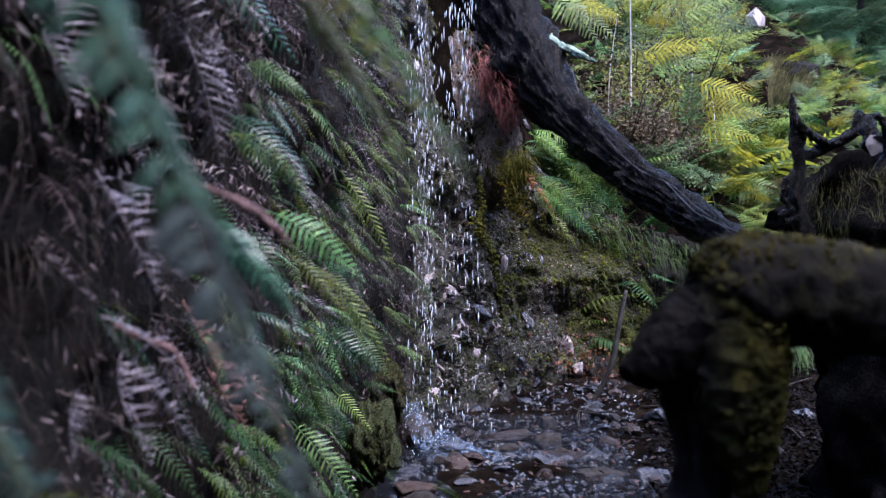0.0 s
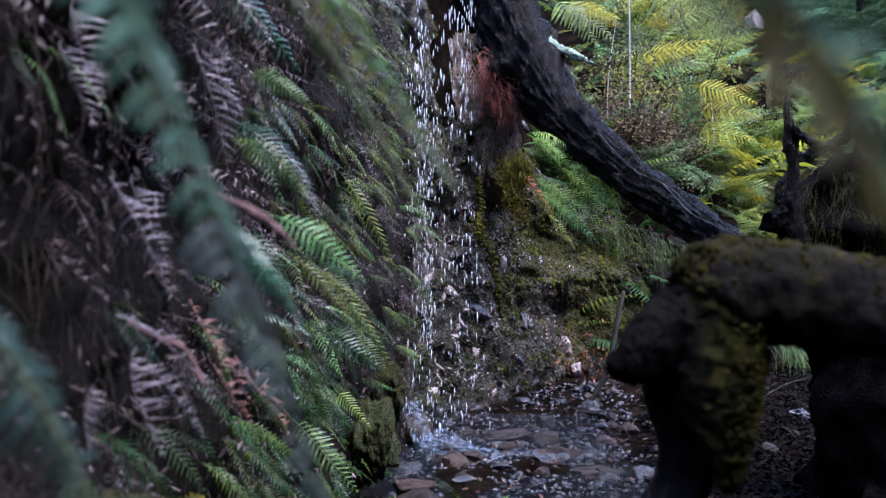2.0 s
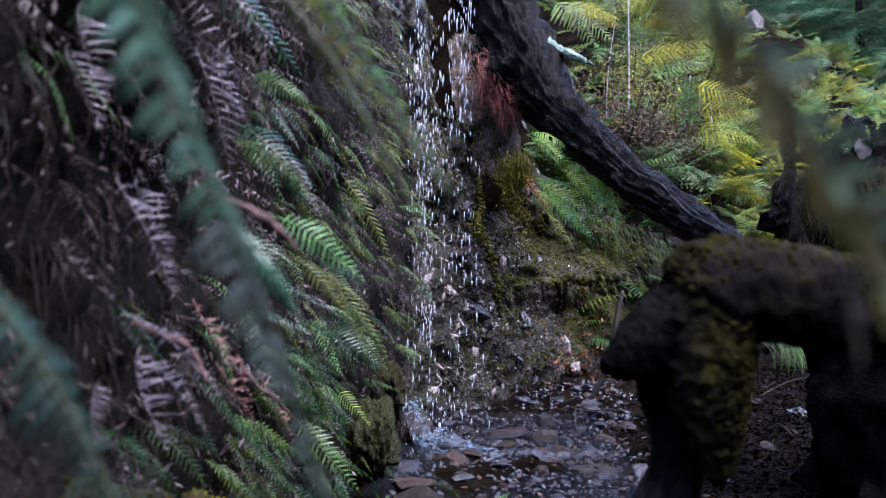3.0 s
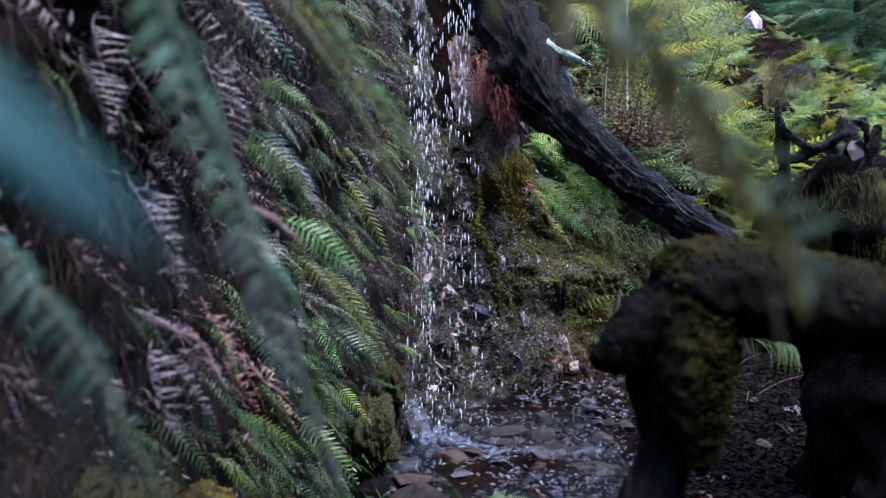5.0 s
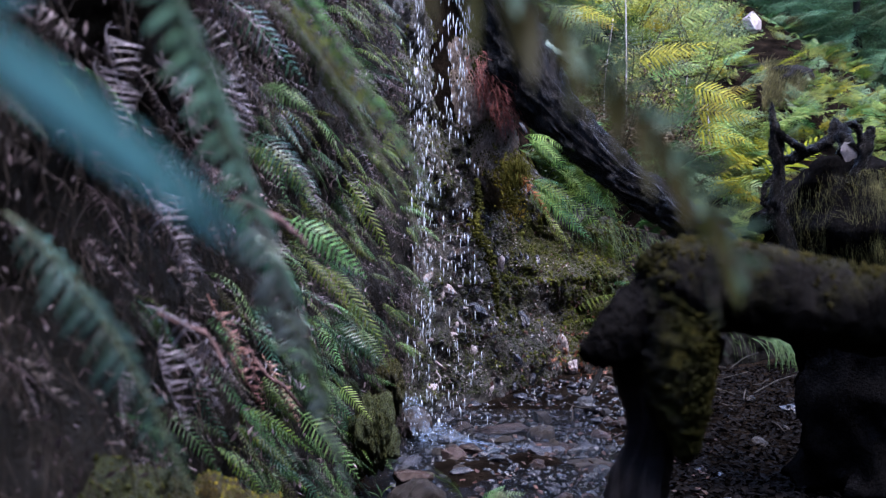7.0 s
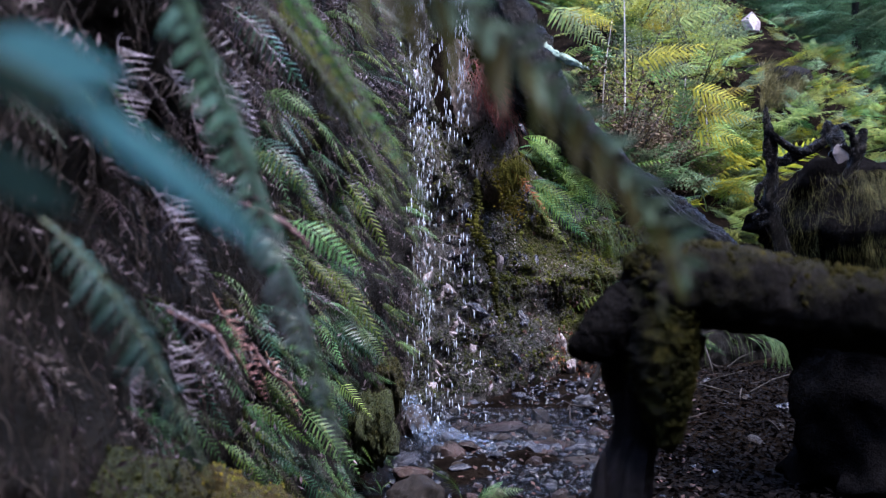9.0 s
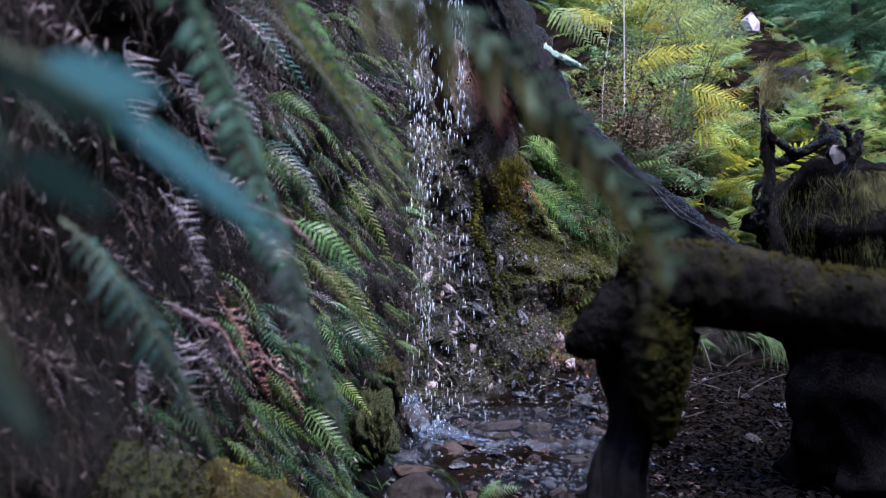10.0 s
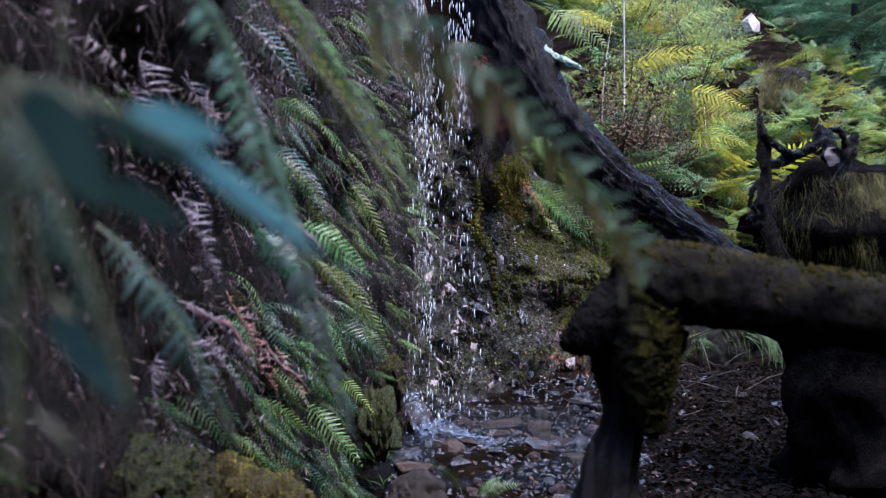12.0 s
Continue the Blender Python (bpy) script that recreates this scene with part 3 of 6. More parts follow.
def ground_height(x, y):
    x, y = np.asarray(x, float), np.asarray(y, float)
    d = behind_cliff(x, y)
    bed = 0.05 * np.sin(x * 2.1 + 1) * np.sin(y * 1.7) + 0.10 * smooth_step(5.6, 7.6, y)
    # unseen rises behind and right; the right one keeps light off the bed
    close = 7.0 * smooth_step(-1.2, -6.0, y) + 9 * smooth_step(-6, -30, y) + 9.0 * smooth_step(2.9, 5.8, x) * smooth_step(6.4, 4.0, y)
    hill = 1.0 + 0.47 * (y - 8.0) - 1.3 * smooth_step(5.2, 8.0, x) * smooth_step(9, 13, y)
    hill = hill - 3.5 * smooth_step(8.0, 10.5, x) * smooth_step(10, 14, y) + 0.25 * np.sin(x * 1.3 + y * 0.7) + 0.5 * smooth_step(12, 30, np.abs(x - 2)) * np.abs(x - 2) * 0.5
    plateau = 3.3 + 1.2 * smooth_step(6.0, 3.0, y) + 0.25 * np.maximum(d, 0)
    wild = smooth_step(0.45, 1.0, x - 0.06 * (y - 8))
    back = plateau * (1 - wild) + np.maximum(hill, 0.9) * wild
    k = smooth_step(0.25, 0.9, d)
    return (bed + close) * (1 - k) + back * k


def ground_z(x, y):
    return float(ground_height(np.array([x]), np.array([y]))[0])


def spread(lo, hi, fine_lo, fine_hi, step, count):
    """Grid lines: close between fine_lo and fine_hi, widening outward."""
    mid = np.arange(fine_lo, fine_hi, step)
    left = fine_lo - (fine_lo - lo) * (np.linspace(1, 0, count, endpoint=False)) ** 2.2
    right = fine_hi + (hi - fine_hi) * np.linspace(0, 1, count) ** 2.2
    return np.concatenate([left, mid, right])


gx, gy = spread(-150, 150, -1.2, 7.0, 0.07, 40), spread(-120, 220, 1.5, 18.0, 0.09, 40)
X, Y = np.meshgrid(gx, gy)
Z = ground_height(X, Y)
gv = np.stack([X, Y, Z], -1).reshape(-1, 3)
for v in gv:
    if -2 < v[0] < 8 and 0 < v[1] < 20:
        v[2] += 0.035 * noise.fractal(Vector(v) * 3.0, 0.8, 2.0, 4)
nx = len(gx)
gf = [(j * nx + i, j * nx + i + 1, (j + 1) * nx + i + 1, (j + 1) * nx + i) for j in range(len(gy) - 1) for i in range(nx - 1)]
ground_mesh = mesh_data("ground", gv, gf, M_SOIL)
moss_layer(ground_mesh, np.where(gv[:, 1] > 8.5, 0.35, 0.0))
ground = tagged(new("ground", ground_mesh), "damp forest soil and stream bed, darkened for shade, rising into a hillside", "ground", kind="structure")

# the gully walls: an earth bank along one side and the rock face at its head, each with a turned-back top
def wall(name, first, last, levels, mat, label, moss):
    cols = np.arange(first, last + 0.01, 0.34)
    verts, faces, layer = [], [], []
    for k in cols:
        top = FOOT[int(k)][3]
        for j in range(levels):
            q, out = cliff_at(k, min(-0.25 + (top + 0.25) * j / (levels - 5), top))
            if j >= levels - 4:
                q = q - out * 0.22 * (j - levels + 5) + Vector((0, 0, 0.02 * (j - levels + 5)))
            verts.append(q)
            layer.append(moss(q))
    for a in range(len(cols) - 1):
        for b in range(levels - 1):
            p = a * levels + b
            faces.append((p, p + levels, p + levels + 1, p + 1))
    me = mesh_data(name, verts, faces, mat)
    moss_layer(me, layer)
    return tagged(new(name, me), label, name.split("_")[0], kind="structure")


def face_moss(q):
    grown = float(smooth_step(0.22, 0.85, q.x) * smooth_step(9.5, 6.5, q.y))
    washed = float(smooth_step(0.5, 0.1, abs(q.x - 0.12)) * smooth_step(6, 6.6, q.y))
    return 0.34 * grown + 0.34 * noise.noise(q * 2.2) + 0.12 - 0.08 * washed


# the near bank's deep shadow comes from its dark earth colour
bank = wall("bank", 0.0, 90.1, 150, M_EARTH, "damp earth bank hung with ferns, its colour darkened for shade", lambda q: 0.14 * noise.noise(q * 1.6) + 0.2 * float(smooth_step(1.0, 0.75, q.z)))
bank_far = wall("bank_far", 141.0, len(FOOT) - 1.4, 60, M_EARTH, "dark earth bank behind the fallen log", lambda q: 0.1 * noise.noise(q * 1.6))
cliff = wall("cliff", 90.1, 141.3, 130, M_CLIFF, "wet dark rock face of a gully with moss and pale stones", face_moss)


# ---- fallen wood ----
def finish_wood(name, data, mat, parent, moss=None, voxel=0.0, lump=0.0, lump_size=0.03, label=""):
    me = mesh_data(name, *data, mat)
    if moss:
        moss_layer(me, [moss(v.co) for v in me.vertices])
    ob = put(name, me, parent, label=label)
    if voxel:
        r = ob.modifiers.new("skin", "REMESH")
        r.mode, r.voxel_size, r.use_smooth_shade = "VOXEL", voxel, True
    if lump:
        tex = bpy.data.textures.new(name + "_lumps", "CLOUDS")
        tex.noise_scale, tex.noise_depth = lump_size, 3
        d = ob.modifiers.new("lumps", "DISPLACE")
        d.texture, d.strength, d.mid_level, d.texture_coords = tex, lump, 0.5, "GLOBAL"
    return ob


# mossy log with a knee, a broken leg and a blunt knob
log = holder("mossy_log", (0, 0, 0), "dark mossy fallen log with a broken leg and blunt knob", "log")
finish_wood("stem", tube([(*(0.312, 1.100, 1.070), 0.046), (*(0.345, 1.100, 1.083), 0.061), (*(0.435, 1.100, 1.076), 0.062), (*(0.568, 1.100, 1.056), 0.058), (*(0.717, 1.100, 1.033), 0.06), (*(0.911, 1.080, 0.996), 0.062), (*(1.111, 1.000, 0.970), 0.065)], 40, 24, 0.14, 0.08, size=12), M_MOSSLOG, log, lump=0.012, lump_size=0.018)
finish_wood("leg", tube([(*(0.347, 1.100, 1.087), 0.058), (*(0.336, 1.085, 1.022), 0.050), (*(0.334, 1.080, 0.961), 0.041), (*(0.336, 1.075, 0.909), 0.028), (*(0.346, 1.070, 0.841), 0.006)], 40, 24, 0.18, 0.1, size=16, seed=3), M_MOSSLEG, log,
            moss=lambda q: 0.45 * float(smooth_step(0.27, 0.33, q.x)) * float(smooth_step(1.16, 1.06, q.y)), lump=0.016, lump_size=0.014, label="broken leg bearded with yellow-green moss")
# the knob is coloured black because its near side is backlit
finish_wood("knob", tube([(*(0.349, 1.110, 1.064), 0.06), (*(0.300, 1.110, 1.039), 0.055), (*(0.249, 1.100, 1.003), 0.036), (*(0.224, 1.100, 0.992), 0.024), (*(0.207, 1.100, 0.989), 0.012)], 32, 20, 0.14, 0.1, size=18, seed=5), M_SHADEWOOD, log, lump=0.014, lump_size=0.02, label="blunt broken knob blackened for its backlit side")
finish_wood("splintered_leg", tube([(*(0.337, 1.140, 1.027), 0.06), (*(0.321, 1.150, 0.953), 0.05), (*(0.316, 1.150, 0.861), 0.036), (*(0.296, 1.140, 0.781), 0.044), (*(0.275, 1.120, 0.633), 0.058), (*(0.258, 1.100, 0.285), 0.07), (*(0.249, 1.100, -0.034), 0.1)], 40, 20, 0.18, 0.4, size=14, seed=8, run=0.02), M_DARKSPLIT, log, moss=lambda q: 0.1 + 0.4 * float(smooth_step(0.80, 0.70, q.z)), lump=0.008, lump_size=0.012, label="dark splintered lower leg")

finish_wood("splinter", tube([(0.232, 1.10, 0.56, 0.024), (0.240, 1.10, 0.66, 0.020), (0.250, 1.10, 0.76, 0.014), (0.258, 1.10, 0.845, 0.001)], 20, 16, 0.2, 0.5, size=20, seed=12, run=0.03), M_DARKSPLIT, log, label="upright dark shard of wood")

# moss tufts on the log
rng = random.Random(77)


def on_limb(rows, count, keep):
    c = spline(rows, 12)
    out = []
    while len(out) < count:
        i = rng.randrange(len(c) - 1)
        d = Vector(c[i + 1][:3] - c[i][:3]).normalized()
        s = d.orthogonal().normalized()
        a = rng.uniform(0, 2 * math.pi)
        n = s * math.cos(a) + d.cross(s) * math.sin(a)
        if rng.random() < keep(n):
            out.append((Vector(c[i][:3]) + n * c[i][3] * rng.uniform(0.95, 1.06) + d * rng.uniform(-0.005, 0.005), n))
    return out


put("moss_tuft", tufts(on_limb([(*(0.312, 1.100, 1.070), 0.046), (*(0.345, 1.100, 1.083), 0.061), (*(0.435, 1.100, 1.076), 0.062), (*(0.568, 1.100, 1.056), 0.058), (*(0.717, 1.100, 1.033), 0.06), (*(0.911, 1.080, 0.996), 0.062)], 900, lambda n: max(0.04, n.z) ** 1.5), L_TUFT_DIM, "moss_tuft", 0.002, 0.006, 1), log, label="dull green moss along the top")
put("moss_tuft", tufts(on_limb([(*(0.336, 1.085, 1.039), 0.056), (*(0.336, 1.080, 0.961), 0.048), (*(0.340, 1.075, 0.909), 0.035), (*(0.349, 1.070, 0.854), 0.010)], 1100, lambda n: max(0.02, 0.9 * n.x - 0.4 * n.y - 0.15)), L_TUFT_DIM, "moss_tuft", 0.0015, 0.0045, 2), log, label="yellow-green beard of moss")

# long split trunk leaning from the cliff down to the root plate
trunk = holder("fallen_tree", (0, 0, 0), "long black wet fallen tree trunk, split open along its length", "fallen tree")
TR = [(0.029, 8.000, 4.132, 0.24), (0.440, 7.600, 3.123, 0.215), (0.655, 7.300, 2.567, 0.25), (0.880, 6.900, 2.099, 0.18), (1.225, 6.300, 1.640, 0.13), (1.455, 5.800, 1.368, 0.118), (1.565, 5.200, 1.179, 0.085), (1.740, 4.600, 0.914, 0.09)]
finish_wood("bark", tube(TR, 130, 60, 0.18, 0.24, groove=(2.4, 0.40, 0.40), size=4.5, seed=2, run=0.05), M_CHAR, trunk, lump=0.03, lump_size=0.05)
# thin tubes on the upper edge draw the trunk's lit rim
for rows, r in ((((0.949, 7.00, 2.455), (1.000, 6.70, 2.120), (1.109, 6.30, 1.838), (1.235, 6.00, 1.634), (1.359, 5.70, 1.523), (1.422, 5.30, 1.360), (1.533, 4.90, 1.208)), 0.0032), (((1.343, 5.70, 1.527), (1.390, 5.30, 1.350), (1.429, 5.10, 1.290), (1.532, 4.85, 1.204)), 0.0028)):
    finish_wood("splinter", tube([(*q, r * (1 - 0.1 * n)) for n, q in enumerate(rows)], 9, 16, 0.7, 0.5, size=14, seed=4), M_RIM, trunk, lump=0.008, lump_size=0.02, label="thin grey-brown line standing for the lit edge of the trunk")
finish_wood("branch_stub", tube([(*(0.800, 7.250, 2.760), 0.018), (*(0.872, 7.150, 2.670), 0.026), (*(1.004, 7.100, 2.590), 0.026), (*(1.140, 7.050, 2.520), 0.006)], 16, 14, 0.3, 0.6, size=12), M_LICHEN, trunk, lump=0.04, lump_size=0.015, label="stub crusted with pale green lichen")

# upturned stump with antler-like roots
stump = holder("tree_stump", (1.887, 4.200, -0.121), "rotten stump blackened for shade, with antler-like roots and hanging dry grass", "stump")
st = Vector(stump.location)


def rel(q):
    return (q[0] - st.x, q[1] - st.y, q[2] - st.z)


def limb(*rows, slim=1.0):
    return [(*rel(q), r * slim) for q, r in rows]


# stump body painted near black where it stands in shade
finish_wood("stump_body", tube(limb(((2.25, 4.30, -0.1), 0.62), ((2.15, 4.30, 0.2), 0.45), ((1.93, 4.3, 0.5), 0.23), ((1.88, 4.3, 0.8), 0.24), ((1.96, 4.32, 1.0), 0.34), ((1.98, 4.32, 1.2), 0.37), ((1.97, 4.32, 1.38), 0.34), ((1.95, 4.32, 1.5), 0.24), ((1.95, 4.32, 1.56), 0.05)), 32, 8, 0.5, 0.22, size=5, seed=6), M_SHADEWOOD, stump, lump=0.14, lump_size=0.12)
for q in (
    ((((1.619, 4.100, 1.055)), 0.05), (((1.531, 4.100, 1.295)), 0.040), (((1.531, 4.100, 1.509)), 0.034), (((1.520, 4.100, 1.669)), 0.026), (((1.502, 4.100, 1.803)), 0.010)),
    ((((1.531, 4.100, 1.536)), 0.03), (((1.606, 4.100, 1.549)), 0.03), (((1.699, 4.100, 1.589)), 0.03), (((1.793, 4.100, 1.656)), 0.022), (((1.846, 4.100, 1.701)), 0.016), (((1.900, 4.100, 1.669)), 0.02), (((1.926, 4.150, 1.513)), 0.03)),
    ((((1.512, 4.100, 1.682)), 0.012), (((1.559, 4.080, 1.640)), 0.018), (((1.639, 4.080, 1.592)), 0.022), (((1.686, 4.100, 1.576)), 0.02)),
    ((((1.499, 4.060, 1.453)), 0.016), (((1.456, 4.050, 1.412)), 0.014), (((1.451, 4.050, 1.346)), 0.012), (((1.483, 4.050, 1.307)), 0.012), (((1.446, 4.050, 1.280)), 0.012), (((1.456, 4.050, 1.246)), 0.010), (((1.506, 4.080, 1.263)), 0.012)),
    ((((1.873, 4.100, 1.429)), 0.04), (((1.926, 4.100, 1.562)), 0.03), (((1.962, 4.120, 1.672)), 0.024), (((1.948, 4.120, 1.693)), 0.01)),
    (((1.762, 4.020, 1.704), 0.03), ((1.765, 3.980, 1.663), 0.034), ((1.763, 3.920, 1.600), 0.042), ((1.758, 3.870, 1.554), 0.052)),
    ((((1.962, 4.000, 1.057)), 0.05), (((1.989, 4.000, 1.161)), 0.035), (((1.957, 4.000, 1.253)), 0.014)),
):
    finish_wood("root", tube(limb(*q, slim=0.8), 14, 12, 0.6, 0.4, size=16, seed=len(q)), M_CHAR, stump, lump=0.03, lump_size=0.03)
put("cut_end", stone_data("cut_end", 4, M_CUT, 0.9, 0.35, 2), stump, pose(*rel((1.752, 3.855, 1.550)), -10, 0, 20) @ Matrix.Diagonal((0.046, 0.014, 0.056, 1)), "pale sawn root end")
rng = random.Random(4)
rows = []
for _ in range(7000):
    a, h = rng.uniform(-2.9, 0.3), rng.uniform(1.12, 1.5)
    r = 0.40 - max(0, h - 1.35) * 0.9
    x, y = 1.98 + math.cos(a) * r * 1.05, 4.32 + math.sin(a) * r
    if x < 1.9 and rng.random() < 0.85:
        continue
    L = rng.uniform(0.05, 0.36) * rng.uniform(0.5, 1.0)
    ox, oy = math.cos(a) * rng.uniform(0.0, 0.04), math.sin(a) * rng.uniform(0.0, 0.04)
    rows.append((rel((x, y, h)), rel((x + ox + rng.gauss(0.03, .06), y + oy, h - L)), (ox * 0.4, oy * 0.4, rng.uniform(0, 0.02))))
put("hanging_grass", strands(rows, L_STRAW, "hanging_grass", 0.0004), stump, label="dry drooping grass blades")


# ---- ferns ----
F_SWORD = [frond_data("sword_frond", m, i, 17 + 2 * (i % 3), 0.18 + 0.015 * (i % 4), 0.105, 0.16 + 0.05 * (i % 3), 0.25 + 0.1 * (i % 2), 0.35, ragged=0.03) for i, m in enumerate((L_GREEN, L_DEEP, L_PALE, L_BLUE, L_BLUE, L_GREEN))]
F_YELLOW = [frond_data("yellow_frond", m, 20 + i, 19, 0.17, 0.15, 0.2, 0.35, 0.35) for i, m in enumerate((L_YELLOW, L_OLIVE, L_YELLOW))]
F_DEAD = [frond_data("dead_frond", m, 40 + i, 24, 0.14, 0.16, 0.12, 0.7, 0.2, curl=1.3, ragged=0.3) for i, m in enumerate((L_DEAD, L_GREY, L_DEAD, L_GREY))]
F_BROAD = [frond_data("broad_frond", m, 60 + i, 26, 0.18, 0.2, 0.14, 0.35, 0.35) for i, m in enumerate((L_GREEN, L_BLUE, L_DEEP, L_YELLOW, L_NEAR, L_SOFT))]
F_PALE = frond_data("pale_frond", L_PALE, 99, 17, 0.2, 0.14, 0.2, 0.3, 0.35)
F_LACE = [frond_data("lace_frond", m, 130 + i, 15, 0.24, 0.13, 0.12, 0.35, 0.5, taper=0.9, stalk=0.15) for i, m in enumerate((L_BRIGHT, L_BRACKEN, L_GREEN, L_FAR))]
F_SLIM = [frond_data("slim_frond", m, 210 + i, 19, 0.2, 0.13, 0.2, 0.4, 0.4, ragged=0.12) for i, m in enumerate((L_BRIGHT, L_PLAINGREEN, L_BRIGHT))]
F_LILAC = [frond_data("curled_frond", L_LILAC, 150 + i, 15, 0.16, 0.13, 0.14, 1.0, 0.2, curl=0.8, ragged=0.1) for i in range(3)]
F_PINK = [frond_data("rusty_frond", L_PINKDEAD, 230 + i, 17, 0.15, 0.15, 0.12, 0.8, 0.2, curl=0.9, ragged=0.15) for i in range(2)]
F_RUST = frond_data("rust_frond", L_RUST, 70, 15, 0.13, 0.2, 0.15, 0.3, 0.5, curl=0.4, ragged=0.15)
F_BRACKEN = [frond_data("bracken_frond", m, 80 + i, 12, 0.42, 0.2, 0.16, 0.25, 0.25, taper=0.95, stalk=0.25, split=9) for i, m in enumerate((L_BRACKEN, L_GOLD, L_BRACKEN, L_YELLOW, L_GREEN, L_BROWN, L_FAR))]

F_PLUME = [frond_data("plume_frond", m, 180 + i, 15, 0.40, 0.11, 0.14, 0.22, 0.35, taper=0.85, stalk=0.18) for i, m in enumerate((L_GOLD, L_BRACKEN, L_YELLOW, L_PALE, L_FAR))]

rng = random.Random(11)


def nearest_k(y):
    return int(np.abs(FOOT[:120, 1] - y).argmin())


# the bank of ferns along the gully wall
BANK = []
for y in np.arange(0.75, 6.0, 0.15):
    for z in np.arange(0.15, 2.6, 0.17):
        BANK.append((y + rng.uniform(-.08, .08), z + rng.uniform(-.1, .1)))
for y, z in BANK:
    lo, hi = 1.13 - 0.27 * y - 0.25, 1.13 + 0.27 * y + 0.35
    if not lo < z < hi:
        continue
    if (y > 4.4 and (z < 0.5 or rng.random() < 0.45)) or (y < 1.35 and z < 0.88):
        continue
    k = nearest_k(y)
    q, out = cliff_at(k, z)
    brown = rng.random() < (0.85 if y < 1.5 else 0.6 if y < 1.9 else (0.6 if y < 3.2 else 0.35) if z > 1.15 else 0.35 if z > 0.98 else 0.08)
    fronds = []
    for _ in range(rng.randint(2, 4) if z > 1.0 else rng.randint(3, 5)):
        L = rng.uniform(0.08, 0.23) * (0.8 if y < 1.5 else 1.0)
        reach, side, fall = rng.uniform(0.25, 0.95), rng.uniform(-0.8, 0.6), -rng.uniform(0.2, 1.3)
        d = Vector((out.x * reach, out.y * reach + side, fall)).normalized()
        pool = (F_LILAC if y > 1.45 and rng.random() < 0.3 else F_SWORD[:4] if y > 1.4 and rng.random() < 0.12 else F_DEAD) if brown else [F_PALE] if (y > 1.4 and rng.random() < 0.08) else (F_YELLOW if rng.random() < ((0.75 if y > 3.0 else 0.3) if z > 1.15 else 0.15) else F_SWORD)
        fronds.append((rng.choice(pool), q + out * 0.02 + d * L, rng.uniform(-30, 85), rng.uniform(0.45, 0.95)))
    fern("dead_fern" if brown else "sword_fern", q - out * 0.02, fronds, "withered brown fern hanging on the gully wall" if brown else "green sword fern drooping from the wet gully wall", group="ferns on the bank")

# tangle of dead stems, rootlets and shed leaflets on the wall
rows, tv, tf = [], [], []
for _ in range(12500):
    y, z = 0.8 + 5.2 * rng.random() ** 1.9, rng.uniform(0.1, 2.7)
    q, out = cliff_at(nearest_k(y) + rng.uniform(-1, 1), z)
    q = q + out * rng.uniform(-0.01, 0.10)
    if rng.random() < 0.3:
        L = rng.uniform(0.05, 0.22)
        rows.append((q, q + Vector((rng.uniform(-.03, .06), rng.uniform(-.08, .04), -L)), (rng.uniform(0, .03), rng.uniform(-.03, .03), 0)))
    else:
        m = pose(*q, rng.uniform(0, 360), rng.uniform(0, 360), rng.uniform(0, 360))
        L, o = rng.uniform(0.010, 0.034) * min(1.0, 0.35 + 0.35 * y), len(tv)
        tv += [m @ Vector(p) for p in ((0, 0, 0), (L * 0.5, -L * 0.16, L * 0.1), (L, 0, L * 0.3), (L * 0.5, L * 0.16, L * 0.1))]
        tf.append((o, o + 1, o + 2, o + 3))
tagged(put("dead_stems", strands(rows, M_STEM, "dead_stems", 0.0010, 4)), "tangle of thin brown dead stems on the bank", "dead stems", kind="stuff")
tagged(put("shed_leaflets", mesh_data("shed_leaflets", tv, tf, L_GREY, smooth=False)), "greyish pink shed leaflets caught on the bank", "leaf litter", kind="stuff")

